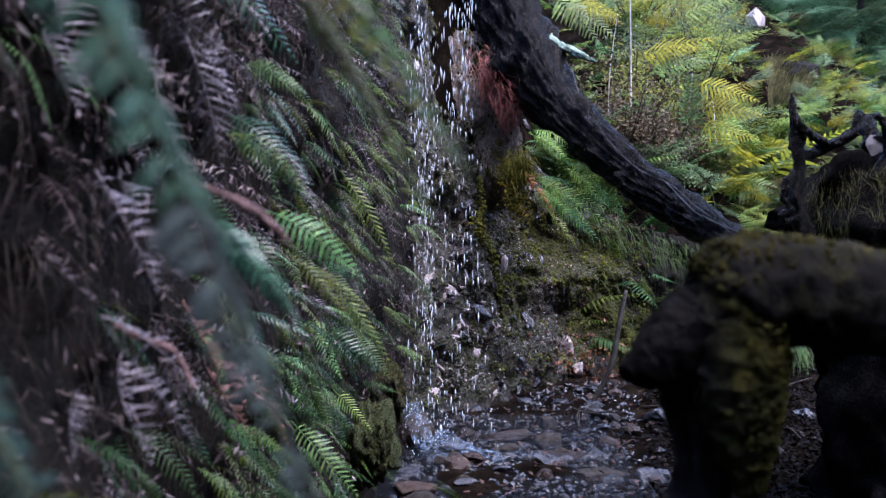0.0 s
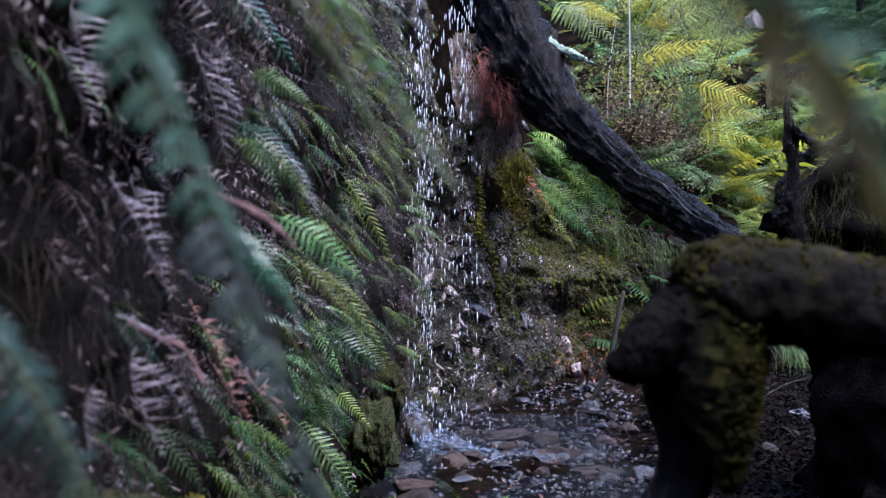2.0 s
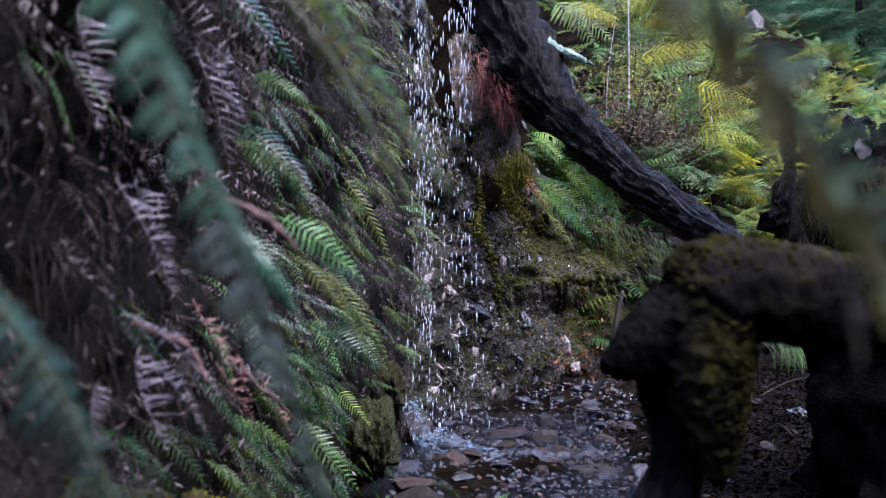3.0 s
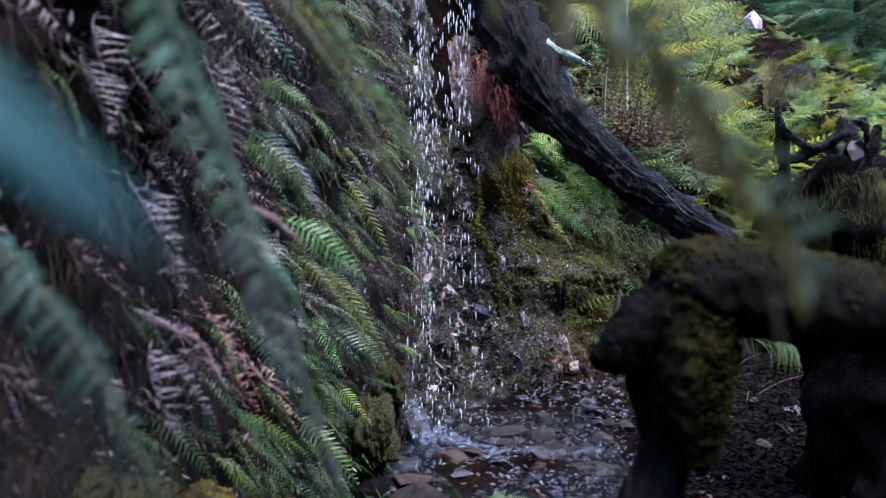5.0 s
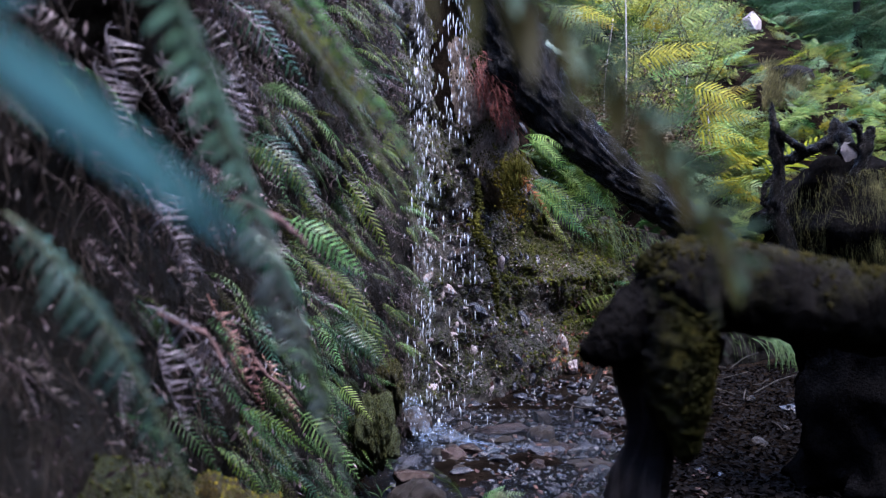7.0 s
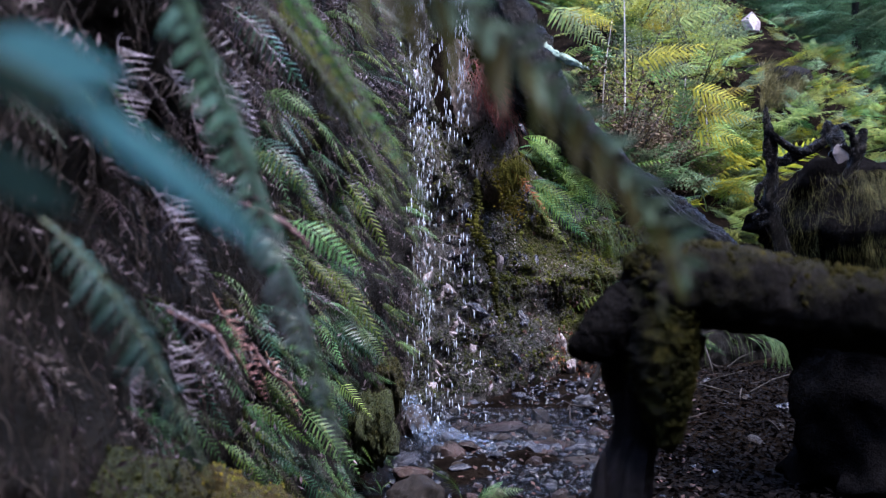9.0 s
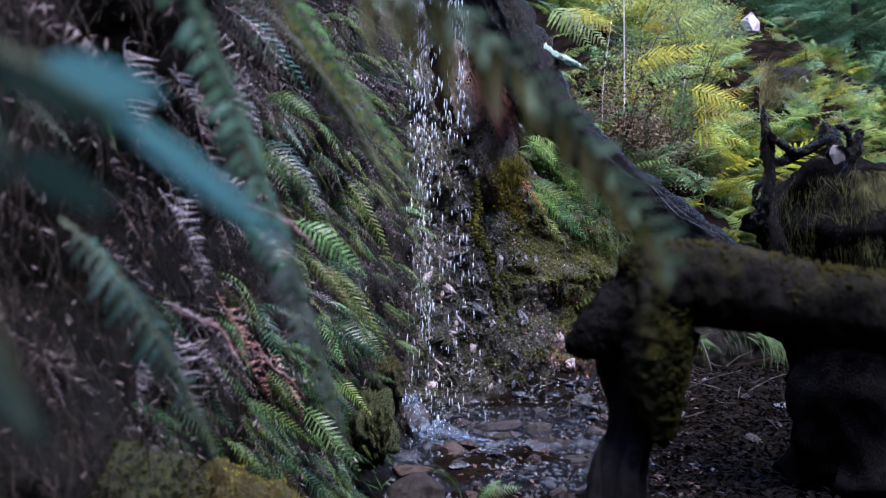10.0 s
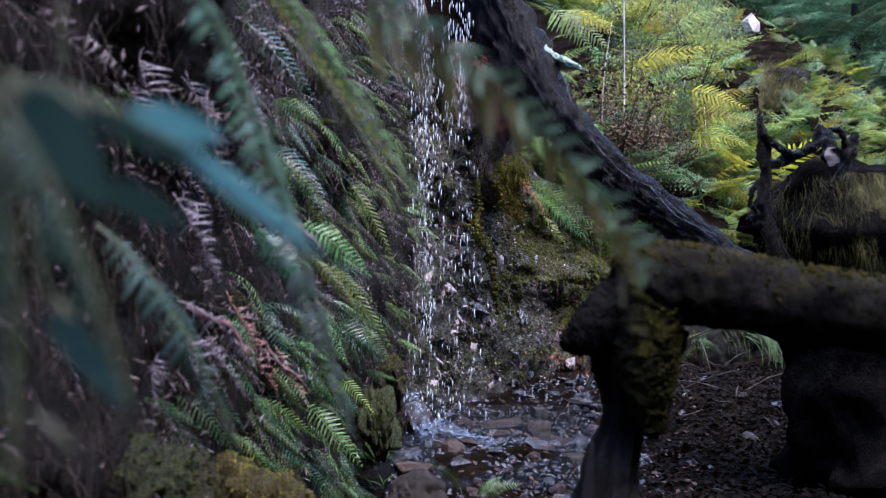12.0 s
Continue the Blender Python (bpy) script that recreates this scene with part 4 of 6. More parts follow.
# single fronds that stand out on the bank: crown, tip, mesh, roll, width
for name, crown, tip, me, roll, w, label in (
    ("sword_fern", (-0.258, 1.380, 1.184), (-0.112, 1.380, 1.082), F_PALE, 62, 1.0, "fresh green arching fern frond on the bank"),
    ("sword_fern", (-0.358, 1.700, 1.455), (-0.239, 1.650, 1.401), F_PALE, 65, 1.1, "fresh green arching fern frond on the bank"),
    ("sword_fern", (-0.365, 1.600, 1.355), (-0.211, 1.550, 1.232), F_SWORD[3], 45, 1.0, "green fern frond among brown fronds"),
    ("sword_fern", (-0.370, 1.620, 1.324), (-0.220, 1.550, 1.219), F_YELLOW[0], 55, 0.9, "yellowish fern frond among brown fronds"),
    ("sword_fern", (-0.321, 1.900, 1.131), (-0.158, 1.850, 0.955), F_YELLOW[0], 55, 0.5, "yellow-green fern frond on the bank"),
    ("sword_fern", (-0.320, 2.400, 1.089), (-0.115, 2.300, 0.830), F_YELLOW[2], 55, 0.45, "yellow-green fern frond on the bank"),
    ("sword_fern", (-0.438, 3.800, 0.567), (-0.273, 3.700, 0.417), F_LACE[0], 55, 0.8, "pale bright fern frond tip"),
    ("sword_fern", (-0.464, 2.900, 0.606), (-0.248, 2.800, 0.399), F_PALE, 55, 0.9, "blue-green fern frond low on the bank"),
    ("sword_fern", (-0.434, 2.400, 0.832), (-0.305, 2.400, 0.675), F_SWORD[3], 55, 1.0, "blue-green fern frond on the bank"),
    ("sword_fern", (-0.348, 1.700, 1.171), (-0.264, 1.650, 1.013), F_SWORD[3], 45, 1.0, "green fern frond on the bank"),
    ("sword_fern", (-0.400, 3.000, 0.882), (-0.179, 2.900, 0.752), F_SWORD[3], 55, 1.1, "blue-green fern frond on the bank"),
    ("sword_fern", (-0.320, 1.300, 1.177), (-0.196, 1.250, 1.042), F_BROAD[1], 65, 0.9, "blue-green fern frond on the bank"),
    ("dead_fern", (-0.395, 1.100, 1.052), (-0.266, 1.080, 0.951), F_LILAC[0], 55, 1.3, "withered pinkish grey fern frond"),
    ("dead_fern", (-0.386, 1.150, 1.008), (-0.338, 1.100, 0.879), F_LILAC[1], 75, 1.2, "curled pale lilac-grey withered frond"),
    ("dead_fern", (-0.405, 1.500, 1.470), (-0.338, 1.450, 1.252), F_LILAC[2], 55, 1.2, "withered grey fern hanging down"),
    ("dead_fern", (-0.435, 1.450, 1.441), (-0.361, 1.400, 1.214), F_DEAD[3], 55, 1.2, "withered grey fern hanging down"),
    ("dead_fern", (-0.402, 1.100, 1.222), (-0.315, 1.050, 1.081), F_LILAC[0], 55, 1.1, "withered grey fern hanging down"),
    ("dead_fern", (-0.362, 1.120, 0.991), (-0.287, 1.100, 0.902), F_LILAC[1], 60, 1.0, "curled pale lilac-grey withered frond"),
    ("dead_fern", (-0.434, 1.150, 0.967), (-0.428, 1.100, 0.882), F_LILAC[2], 60, 1.1, "curled pale lilac-grey withered frond"),
    ("dead_fern", (-0.392, 1.500, 1.461), (-0.314, 1.450, 1.346), F_LILAC[1], 60, 0.9, "curled pale lilac-grey withered frond"),
    ("dead_fern", (-0.307, 1.700, 1.343), (-0.210, 1.650, 1.180), F_LILAC[2], 60, 0.5, "curled pale lilac-grey withered frond"),
    ("dead_fern", (-0.410, 1.500, 1.050), (-0.335, 1.450, 0.930), F_PINK[0], 60, 1.1, "curled pinkish brown dead fern frond"),
    ("dead_fern", (-0.385, 1.500, 1.000), (-0.300, 1.450, 0.885), F_PINK[1], 55, 1.0, "curled pinkish brown dead fern frond"),
    ("dead_fern", (-0.360, 1.450, 0.950), (-0.290, 1.420, 0.850), F_PINK[0], 65, 1.1, "curled pinkish brown dead fern frond"),
    ("dead_fern", (-0.330, 1.600, 0.930), (-0.250, 1.550, 0.800), F_PINK[1], 60, 0.9, "curled pinkish brown dead fern frond"),
    ("dead_fern", (-0.480, 1.200, 1.470), (-0.430, 1.130, 1.320), F_LILAC[0], 60, 1.2, "curled pale lilac-grey withered frond"),
    ("dead_fern", (-0.520, 1.250, 1.420), (-0.440, 1.150, 1.290), F_LILAC[2], 60, 1.2, "curled pale lilac-grey withered frond"),
    ("dead_fern", (-0.430, 1.250, 1.430), (-0.350, 1.180, 1.330), F_LILAC[1], 55, 1.1, "curled pale lilac-grey withered frond"),
    ("dead_fern", (-0.440, 1.300, 1.240), (-0.370, 1.220, 1.120), F_LILAC[0], 60, 1.1, "curled pale lilac-grey withered frond"),
    ("sword_fern", (-0.305, 2.100, 1.094), (-0.142, 2.000, 0.988), F_YELLOW[0], 55, 0.5, "yellow-green fern frond on the bank"),
    ("sword_fern", (-0.328, 3.000, 1.382), (-0.145, 2.900, 1.063), F_YELLOW[2], 55, 0.5, "yellow-green fern frond on the bank"),
    ("sword_fern", (-0.266, 2.900, 0.873), (-0.159, 2.850, 0.742), F_PALE, 60, 0.9, "fresh green arching fern frond on the bank"),
    ("sword_fern", (-0.377, 2.600, 0.884), (-0.311, 2.500, 0.678), F_BROAD[0], 60, 0.8, "green fern frond on the bank"),
):
    fern(name, crown, [(me, tip, roll, w)], label, group="ferns on the bank")

# fronds close to the camera's way, leaflet by leaflet: crown, tip, leaflet mesh, pairs, width, slimness, arch, roll
B_NEAR, B_OLIVE = blade_data(L_NEAR, 0.25), blade_data(L_OLIVE, 0.55)
B_HANG = blade_data(L_HANG, 0.8)
B_DROOP = blade_data(L_AMBER, 1.0)
B_VIVID, B_OCHRE = blade_data(L_VIVID, 0.6), blade_data(L_OCHRE, 0.5)
B_ASH = blade_data(L_ASH, 0.5)
B_TEAL, B_DUSK = blade_data(L_TEAL, 0.45), blade_data(L_DUSK, 0.5)
B_PINK = blade_data(L_GREY, 0.7)


def near_fern(name, crown, fronds, label):
    top = holder(name, crown, label, "fern", "near ferns")
    for n, (tip, blade, pairs, wide, slim, arch, roll, sweep, *more) in enumerate(fronds):
        leafy_frond(top, crown, tip, blade, 500 + n, pairs, wide, slim, arch, roll, 1.0, sweep, *more)
    return top


def pendent_fern(crown, tip, arch, count, label):
    """A frond whose long leaflets hang straight down from the stalk, with short ones along its upper side."""
    r = random.Random(61)
    top = holder("overhanging_fern", crown, label, "fern", "near ferns")
    a, b = Vector((0, 0, 0)), Vector(tip) - Vector(crown)
    rise = Vector((0.35, -0.05, 0.9)) * b.length * arch

    def at(t):
        return a.lerp(b, t) + rise * (4 * t * (1 - t)) * 0.5

    frond = put("frond", mesh_data("frond", *tube([(*at(k / 8), 0.0013 - 0.0001 * k) for k in range(9)], 6, 4), M_LEAFSTALK), top)
    for k in range(count):
        t = (k + 0.5) / count
        for blade, way, length, breadth in ((B_DROOP, Vector((r.uniform(-0.05, 0.3), r.uniform(-0.25, 0.25), -1)), 0.054 * (1 - 0.5 * t) * r.uniform(0.75, 1.15), 0.0062), (B_HANG, Vector((0.8, r.uniform(-0.2, 0.2), r.uniform(-0.35, 0.45))), 0.018 * r.uniform(0.7, 1.2), 0.0048), (B_HANG, Vector((0.1, r.uniform(-0.3, 0.3), -1)), 0.024 * (1 - 0.4 * t) * r.uniform(0.7, 1.2), 0.0055)):
            way = way.normalized()
            flat = way.cross(Vector((r.uniform(-0.5, 0.5), 1, r.uniform(-0.2, 0.2)))).normalized()
            up = flat.cross(way)
            put("leaflet", blade, frond, Matrix.Translation(at(t)) @ Matrix((way * length, flat * breadth, up * length * 0.2)).transposed().to_4x4())
    return top


near_fern("overhanging_fern", (-0.205, 0.660, 1.475), [((0.014, 0.460, 1.164), B_VIVID, 30, 0.046, 0.20, 0.06, 60, 1.3, 0.0), ((0.012, 0.475, 1.166), B_OCHRE, 26, 0.036, 0.30, 0.046, 80, 1.8)], "overhanging fern with long green and yellow fronds")
near_fern("overhanging_fern", (-0.160, 0.660, 1.380), [((-0.003, 0.640, 1.142), B_OLIVE, 30, 0.060, 0.24, 0.07, 60, 1.0)], "slender olive fern frond tipped with brown")
near_fern("overhanging_fern", (-0.122, 0.085, 1.300), [((-0.056, 0.560, 0.928), B_TEAL, 42, 0.042, 0.22, 0.07, 14, 0.7, 0.42, B_ASH)], "pale teal fern frond drooping over the bank, greyer to its tip")
pendent_fern((-0.020, 0.135, 1.278), (0.152, 0.209, 1.124), 0.15, 22, "green fern frond browning towards its tip, leaflets hanging down")
near_fern("overhanging_fern", (-0.160, 0.250, 1.330), [((-0.095, 0.280, 1.176), B_DUSK, 20, 0.10, 0.32, 0.08, 40, 0.4)], "dull green fern frond hanging beside the path")

# broad tender leaflets right beside the path: base, tip, breadth
broad = holder("broad_fern", (-0.131, -0.070, 1.191), "tender teal fern beside the path, broad leaflets paled with sky sheen", "fern", "near ferns")
bl = Vector(broad.location)
for n, (a, b, wide, blade) in enumerate((
    ((-0.084, -0.060, 1.182), (-0.049, -0.060, 1.174), 0.013, B_NEAR), ((-0.064, -0.060, 1.170), (-0.016, -0.050, 1.134), 0.008, B_NEAR), ((-0.095, -0.070, 1.181), (-0.056, -0.060, 1.164), 0.007, B_DUSK),
    ((-0.107, -0.090, 1.184), (-0.074, -0.090, 1.149), 0.022, B_DUSK), ((-0.111, -0.060, 1.112), (-0.079, -0.060, 1.082), 0.013, B_DUSK), ((-0.095, -0.050, 1.158), (-0.064, -0.050, 1.144), 0.012, B_DUSK),
)):
    a, b = Vector(a) - bl, Vector(b) - bl
    along = b - a
    flat = along.cross(Vector((0.25, 1, 0.1))).normalized()
    up = flat.cross(along).normalized()
    up = up if up.z > 0 else -up
    stem = put("stalk", mesh_data("stalk", *tube([(0, 0, 0, 0.0008), (*(a * 0.5 + Vector((0, 0.004, 0.006))), 0.0007), (*a, 0.0006)], 6, 4), M_LEAFSTALK), broad)
    put("leaflet", blade, stem, Matrix.Translation(a) @ Matrix((along, flat * wide, up * along.length * 0.35)).transposed().to_4x4())

near_fern("low_fern", (-0.250, 0.360, 1.154), [((-0.142, 0.400, 0.962), B_DUSK, 26, 0.13, 0.16, 0.08, 50, 0.4), ((-0.195, 0.420, 1.059), B_NEAR, 20, 0.10, 0.2, 0.08, 40, 0.4)], "dark green fern frond drooping low over the bank")
near_fern("low_fern", (-0.105, -0.130, 1.186), [((-0.070, -0.100, 1.088), B_DUSK, 28, 0.13, 0.18, 0.06, 45, 0.4), ((-0.097, -0.120, 1.069), B_DUSK, 28, 0.13, 0.18, 0.06, 45, 0.4)], "dark green fern frond drooping low beside the path")
near_fern("dead_fern", (-0.029, 0.100, 1.290), [((-0.052, 0.100, 1.215), B_PINK, 12, 0.10, 0.3, 0.05, 50, 0.4), ((0.013, 0.120, 1.235), B_PINK, 12, 0.08, 0.3, 0.05, 50, 0.4)], "withered pinkish fern hanging beside the path")
near_fern("dead_fern", (-0.136, 0.000, 1.252), [((-0.131, 0.000, 1.210), B_PINK, 9, 0.14, 0.3, 0.05, 50, 0.4)], "withered pinkish fern hanging beside the path")
near_fern("dead_fern", (0.138, 0.200, 1.134), [((0.153, 0.200, 1.116), B_PINK, 6, 0.22, 0.4, 0.1, 50, 0.4), ((0.137, 0.200, 1.099), B_PINK, 7, 0.12, 0.4, 0.1, 50, 0.4)], "curled reddish withered end of a fern frond")
near_fern("dead_fern", (-0.114, -0.050, 1.118), [((-0.106, -0.050, 1.106), B_PINK, 6, 0.25, 0.4, 0.1, 50, 0.4)], "shrivelled pale fern leaflets")
near_fern("dead_fern", (-0.108, -0.080, 1.081), [((-0.096, -0.080, 1.070), B_PINK, 6, 0.25, 0.4, 0.1, 50, 0.4)], "shrivelled pale fern leaflets")

# ferns on the far face of the gully
frng = random.Random(77)
for crown, tip, me, roll, w in (
    ((0.606, 6.75, 1.957), (0.997, 6.55, 1.633), F_SLIM[0], 60, 0.9), ((0.646, 6.75, 1.917), (0.809, 6.60, 1.742), F_SLIM[1], 50, 1.1), ((0.570, 6.80, 1.870), (0.795, 6.65, 1.727), F_SLIM[1], 70, 1.0),
    ((0.646, 6.75, 1.624), (1.166, 6.45, 1.268), F_SLIM[0], 65, 0.8), ((0.666, 6.75, 1.576), (1.075, 6.50, 1.180), F_SLIM[1], 60, 0.9), ((0.651, 6.80, 1.579), (0.856, 6.60, 1.291), F_SLIM[2], 55, 1.0),
    ((0.848, 6.60, 1.703), (1.108, 6.40, 1.419), F_SLIM[0], 60, 1.0), ((1.009, 6.50, 1.617), (1.214, 6.30, 1.302), F_SLIM[1], 60, 1.0), ((0.687, 6.75, 1.556), (0.978, 6.55, 1.282), F_SLIM[2], 60, 0.9),
    ((0.640, 6.78, 1.640), (0.930, 6.60, 1.420), F_SLIM[1], 65, 0.8), ((1.147, 6.30, 1.490), (1.202, 6.20, 1.207), F_SLIM[1], 60, 0.8), ((0.700, 6.74, 1.880), (0.900, 6.60, 1.640), F_SLIM[0], 70, 0.8),
):
    c, t = Vector(crown), Vector(tip)
    fr = [(me, tip, roll, w * 0.55)]
    for k in range(3):
        q = c.lerp(t, frng.uniform(0.45, 0.85)) + Vector((frng.uniform(0.0, 0.13), frng.uniform(-0.02, 0.08), frng.uniform(-0.04, 0.13)))
        fr.append((frng.choice(F_SLIM), tuple(q), roll + frng.uniform(-60, 45), w * frng.uniform(0.6, 0.95)))
    fern("hanging_fern", crown, fr, "tuft of green fern fronds hanging under the fallen trunk", group="ferns by the fall")
fern("rust_fern", (0.465, 6.500, 1.735), [(F_RUST, (0.765, 6.300, 1.322), 60, 0.6), (F_RUST, (0.600, 6.380, 1.500), 70, 0.6), (F_RUST, (0.690, 6.380, 1.440), 50, 0.5)], "rust-red and yellow fern hanging over the moss", group="ferns by the fall")
fern("hanging_fern", (0.705, 6.350, 1.385), [(F_SLIM[2], (0.885, 6.230, 1.128), 65, 0.6)], "pale green fern tip over the mossy rock", group="ferns by the fall")
fern("small_fern", (0.170, 3.800, 0.034), [(F_PALE, (0.362, 3.750, 0.113), 50, 1.1), (F_PALE, (0.282, 3.850, 0.121), 40, 1.0), (F_BROAD[0], (0.204, 3.800, 0.113), 30, 1.0)], "small pale green fern at the water's edge", group="ferns by the fall")
fern("small_fern", (0.104, 3.850, 0.040), [(F_YELLOW[1], (-0.025, 3.820, 0.205), 60, 1.0), (F_YELLOW[0], (-0.060, 3.900, 0.170), 40, 0.8)], "olive fern frond arching over a wet boulder", group="ferns by the fall")
fern("small_fern", (-0.225, 3.500, 0.145), [(F_BROAD[0], (-0.290, 3.450, 0.199), 0, 1.0), (F_YELLOW[0], (-0.167, 3.500, 0.214), 0, 1.2), (F_BROAD[0], (-0.252, 3.500, 0.221), 0, 1.0)], "small green fern at the water's edge", group="ferns by the fall")


# ---- hillside growth ----
rng = random.Random(21)
for k in range(340):
    y = rng.uniform(8.9, 17.5)
    x = rng.uniform(0.11, 0.47) * y
    if x > 7.6 or (0.33 * y < x < 0.39 * y and 11.2 < y < 16.5 and rng.random() < 0.75):
        continue
    z = ground_z(x, y)
    fr = []
    for _ in range(rng.randint(2, 4)):
        a, L = rng.uniform(0, 2 * math.pi), rng.uniform(0.4, 0.95) * (0.55 if x > 0.34 * y or (x > 0.29 * y and y > 11.5) else 1.0)
        up = rng.uniform(0.15, 0.75)
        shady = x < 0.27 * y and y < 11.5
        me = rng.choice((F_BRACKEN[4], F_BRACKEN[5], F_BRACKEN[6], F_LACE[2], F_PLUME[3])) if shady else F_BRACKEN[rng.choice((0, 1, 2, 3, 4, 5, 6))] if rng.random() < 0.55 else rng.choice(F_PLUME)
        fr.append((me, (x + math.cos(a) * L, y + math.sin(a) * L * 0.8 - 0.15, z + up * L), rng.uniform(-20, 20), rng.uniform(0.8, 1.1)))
    if k % 6:
        fern("bracken", (x, y, z - 0.02), fr, "green and golden bracken on the hillside", "bracken", "bracken on the hillside")

# low ferns on the slope behind the stump
for _ in range(110):
    y = rng.uniform(8.6, 11.6)
    x = rng.uniform(0.30, 0.49) * y
    z = ground_z(x, y)
    fr = []
    for _ in range(rng.randint(3, 5)):
        a, L = rng.uniform(0, 2 * math.pi), rng.uniform(0.25, 0.5)
        fr.append((rng.choice((F_BRACKEN[0], F_BRACKEN[3], F_BRACKEN[6], F_LACE[1], F_LACE[3], F_PLUME[1])), (x + math.cos(a) * L, y + math.sin(a) * L * 0.8 - 0.1, z + rng.uniform(0.1, 0.7) * L), rng.uniform(-20, 20), 0.9))
    fern("slope_fern", (x, y, z - 0.02), fr, "low green fern on the slope behind the stump", "fern", "ferns behind the stump")

# large bracken fronds standing clear of the rest
for base, tip, i, w in (((2.025, 10.400, 3.123), (2.940, 10.000, 3.358), 1, 0.9), ((2.114, 10.200, 2.960), (2.851, 9.900, 3.092), 3, 0.9), ((2.880, 10.600, 1.853), (2.738, 10.300, 3.041), 4, 0.8), ((2.965, 10.800, 2.731), (3.566, 10.400, 2.995), 1, 0.9), ((2.938, 10.700, 2.453), (3.630, 10.400, 2.674), 3, 1.0),
                        ((2.886, 10.500, 2.105), (3.532, 10.200, 2.267), 1, 0.9), ((2.870, 10.200, 1.826), (3.551, 9.800, 1.619), 3, 0.9), ((3.064, 10.000, 1.504), (3.546, 9.700, 1.254), 1, 0.8), ((1.119, 9.200, 3.529), (1.674, 8.800, 3.211), 1, 0.8), ((0.984, 9.000, 3.535), (1.440, 8.700, 2.999), 3, 0.8),
                        ((2.441, 11.500, 3.821), (2.725, 11.200, 4.304), 0, 0.9), ((2.795, 11.500, 3.821), (3.552, 11.200, 4.098), 0, 0.9), ((1.431, 9.000, 2.251), (1.784, 8.800, 2.500), 4, 0.8), ((1.375, 9.000, 2.418), (1.602, 8.700, 1.999), 4, 0.8), ((2.055, 9.600, 2.025), (2.422, 9.400, 2.124), 4, 0.8)):
    fern("bracken", base, [(F_PLUME[(1, 0, 1, 2, 3)[i]], tip, 40, w * 0.9)], "large golden green bracken frond on the hillside", "bracken", "bracken on the hillside")

# fans of bracken standing out on the slope
for base, tip, i in (
    ((2.487, 9.700, 2.809), (3.153, 9.450, 2.597), 1),
    ((2.527, 9.700, 2.549), (3.209, 9.450, 2.456), 1),
    ((2.527, 9.700, 2.376), (3.153, 9.450, 2.215), 1),
    ((2.562, 9.700, 2.290), (2.462, 9.450, 2.878), 3),
    ((2.562, 9.700, 2.290), (2.675, 9.450, 2.822), 3),
    ((2.054, 9.700, 3.069), (2.647, 9.450, 3.131), 1),
    ((2.083, 9.700, 3.028), (2.647, 9.450, 2.990), 2),
    ((2.919, 9.700, 1.770), (3.434, 9.450, 1.389), 0),
    ((2.977, 9.700, 1.828), (3.462, 9.450, 1.641), 2),
    ((1.996, 9.700, 2.059), (2.423, 9.450, 2.136), 3),
    ((1.996, 9.700, 2.088), (2.338, 9.450, 1.979), 3),
    ((1.196, 8.900, 3.412), (1.626, 8.650, 3.245), 1),
    ((1.064, 8.900, 3.464), (1.574, 8.650, 3.039), 2),
):
    fern("bracken", base, [((F_PLUME[1], F_PLUME[0], F_PLUME[2], F_PLUME[3])[i], tip, 50, 0.8)], "fan of blue-green fern on the hillside" if i == 3 else "fan of golden yellow-green bracken on the hillside", "bracken", "bracken on the hillside")

# ferns leaning over the far side of the trunk
for _ in range(34):
    x = rng.uniform(0.75, 2.2)
    y = rng.uniform(8.0, 9.0)
    z = ground_z(x, y)
    fr = []
    for _ in range(rng.randint(3, 5)):
        L = rng.uniform(0.4, 0.85)
        fr.append((rng.choice((F_SWORD[0], F_SWORD[5], F_YELLOW[0], F_YELLOW[2], F_BROAD[0], F_BRACKEN[4], F_BRACKEN[3])), (x + rng.uniform(-0.3, 0.9) * L, y - rng.uniform(-0.2, 0.8) * L, z + rng.uniform(-0.1, 0.8) * L), rng.uniform(-30, 30), 1.2))
    fern("hillside_fern", (x, y, z - 0.02), fr, "green fern behind the fallen trunk", group="ferns behind the trunk")

SHRUB = [scatter_leaves(100 + i, 800, (0.45, 0.4, 0.36), 0.05, m, "shrub_leaves") for i, m in enumerate((L_BRACKEN, L_FAR, L_LUSH, L_BRACKEN, L_BROWN, L_OLIVE))]
TWIGS = []
for i in range(3):
    pieces = []
    for _ in range(9):
        a, h = rng.uniform(0, 6.28), rng.uniform(0.35, 0.8)
        pieces.append(tube([(0, 0, -0.55, 0.008), (math.cos(a) * 0.1, math.sin(a) * 0.1, -0.2, 0.006), (math.cos(a) * 0.35, math.sin(a) * 0.35, h - 0.4, 0.003)], 5, 3, 0.2))
    TWIGS.append(mesh_data("branchwork", *joined(*pieces), M_STEM))
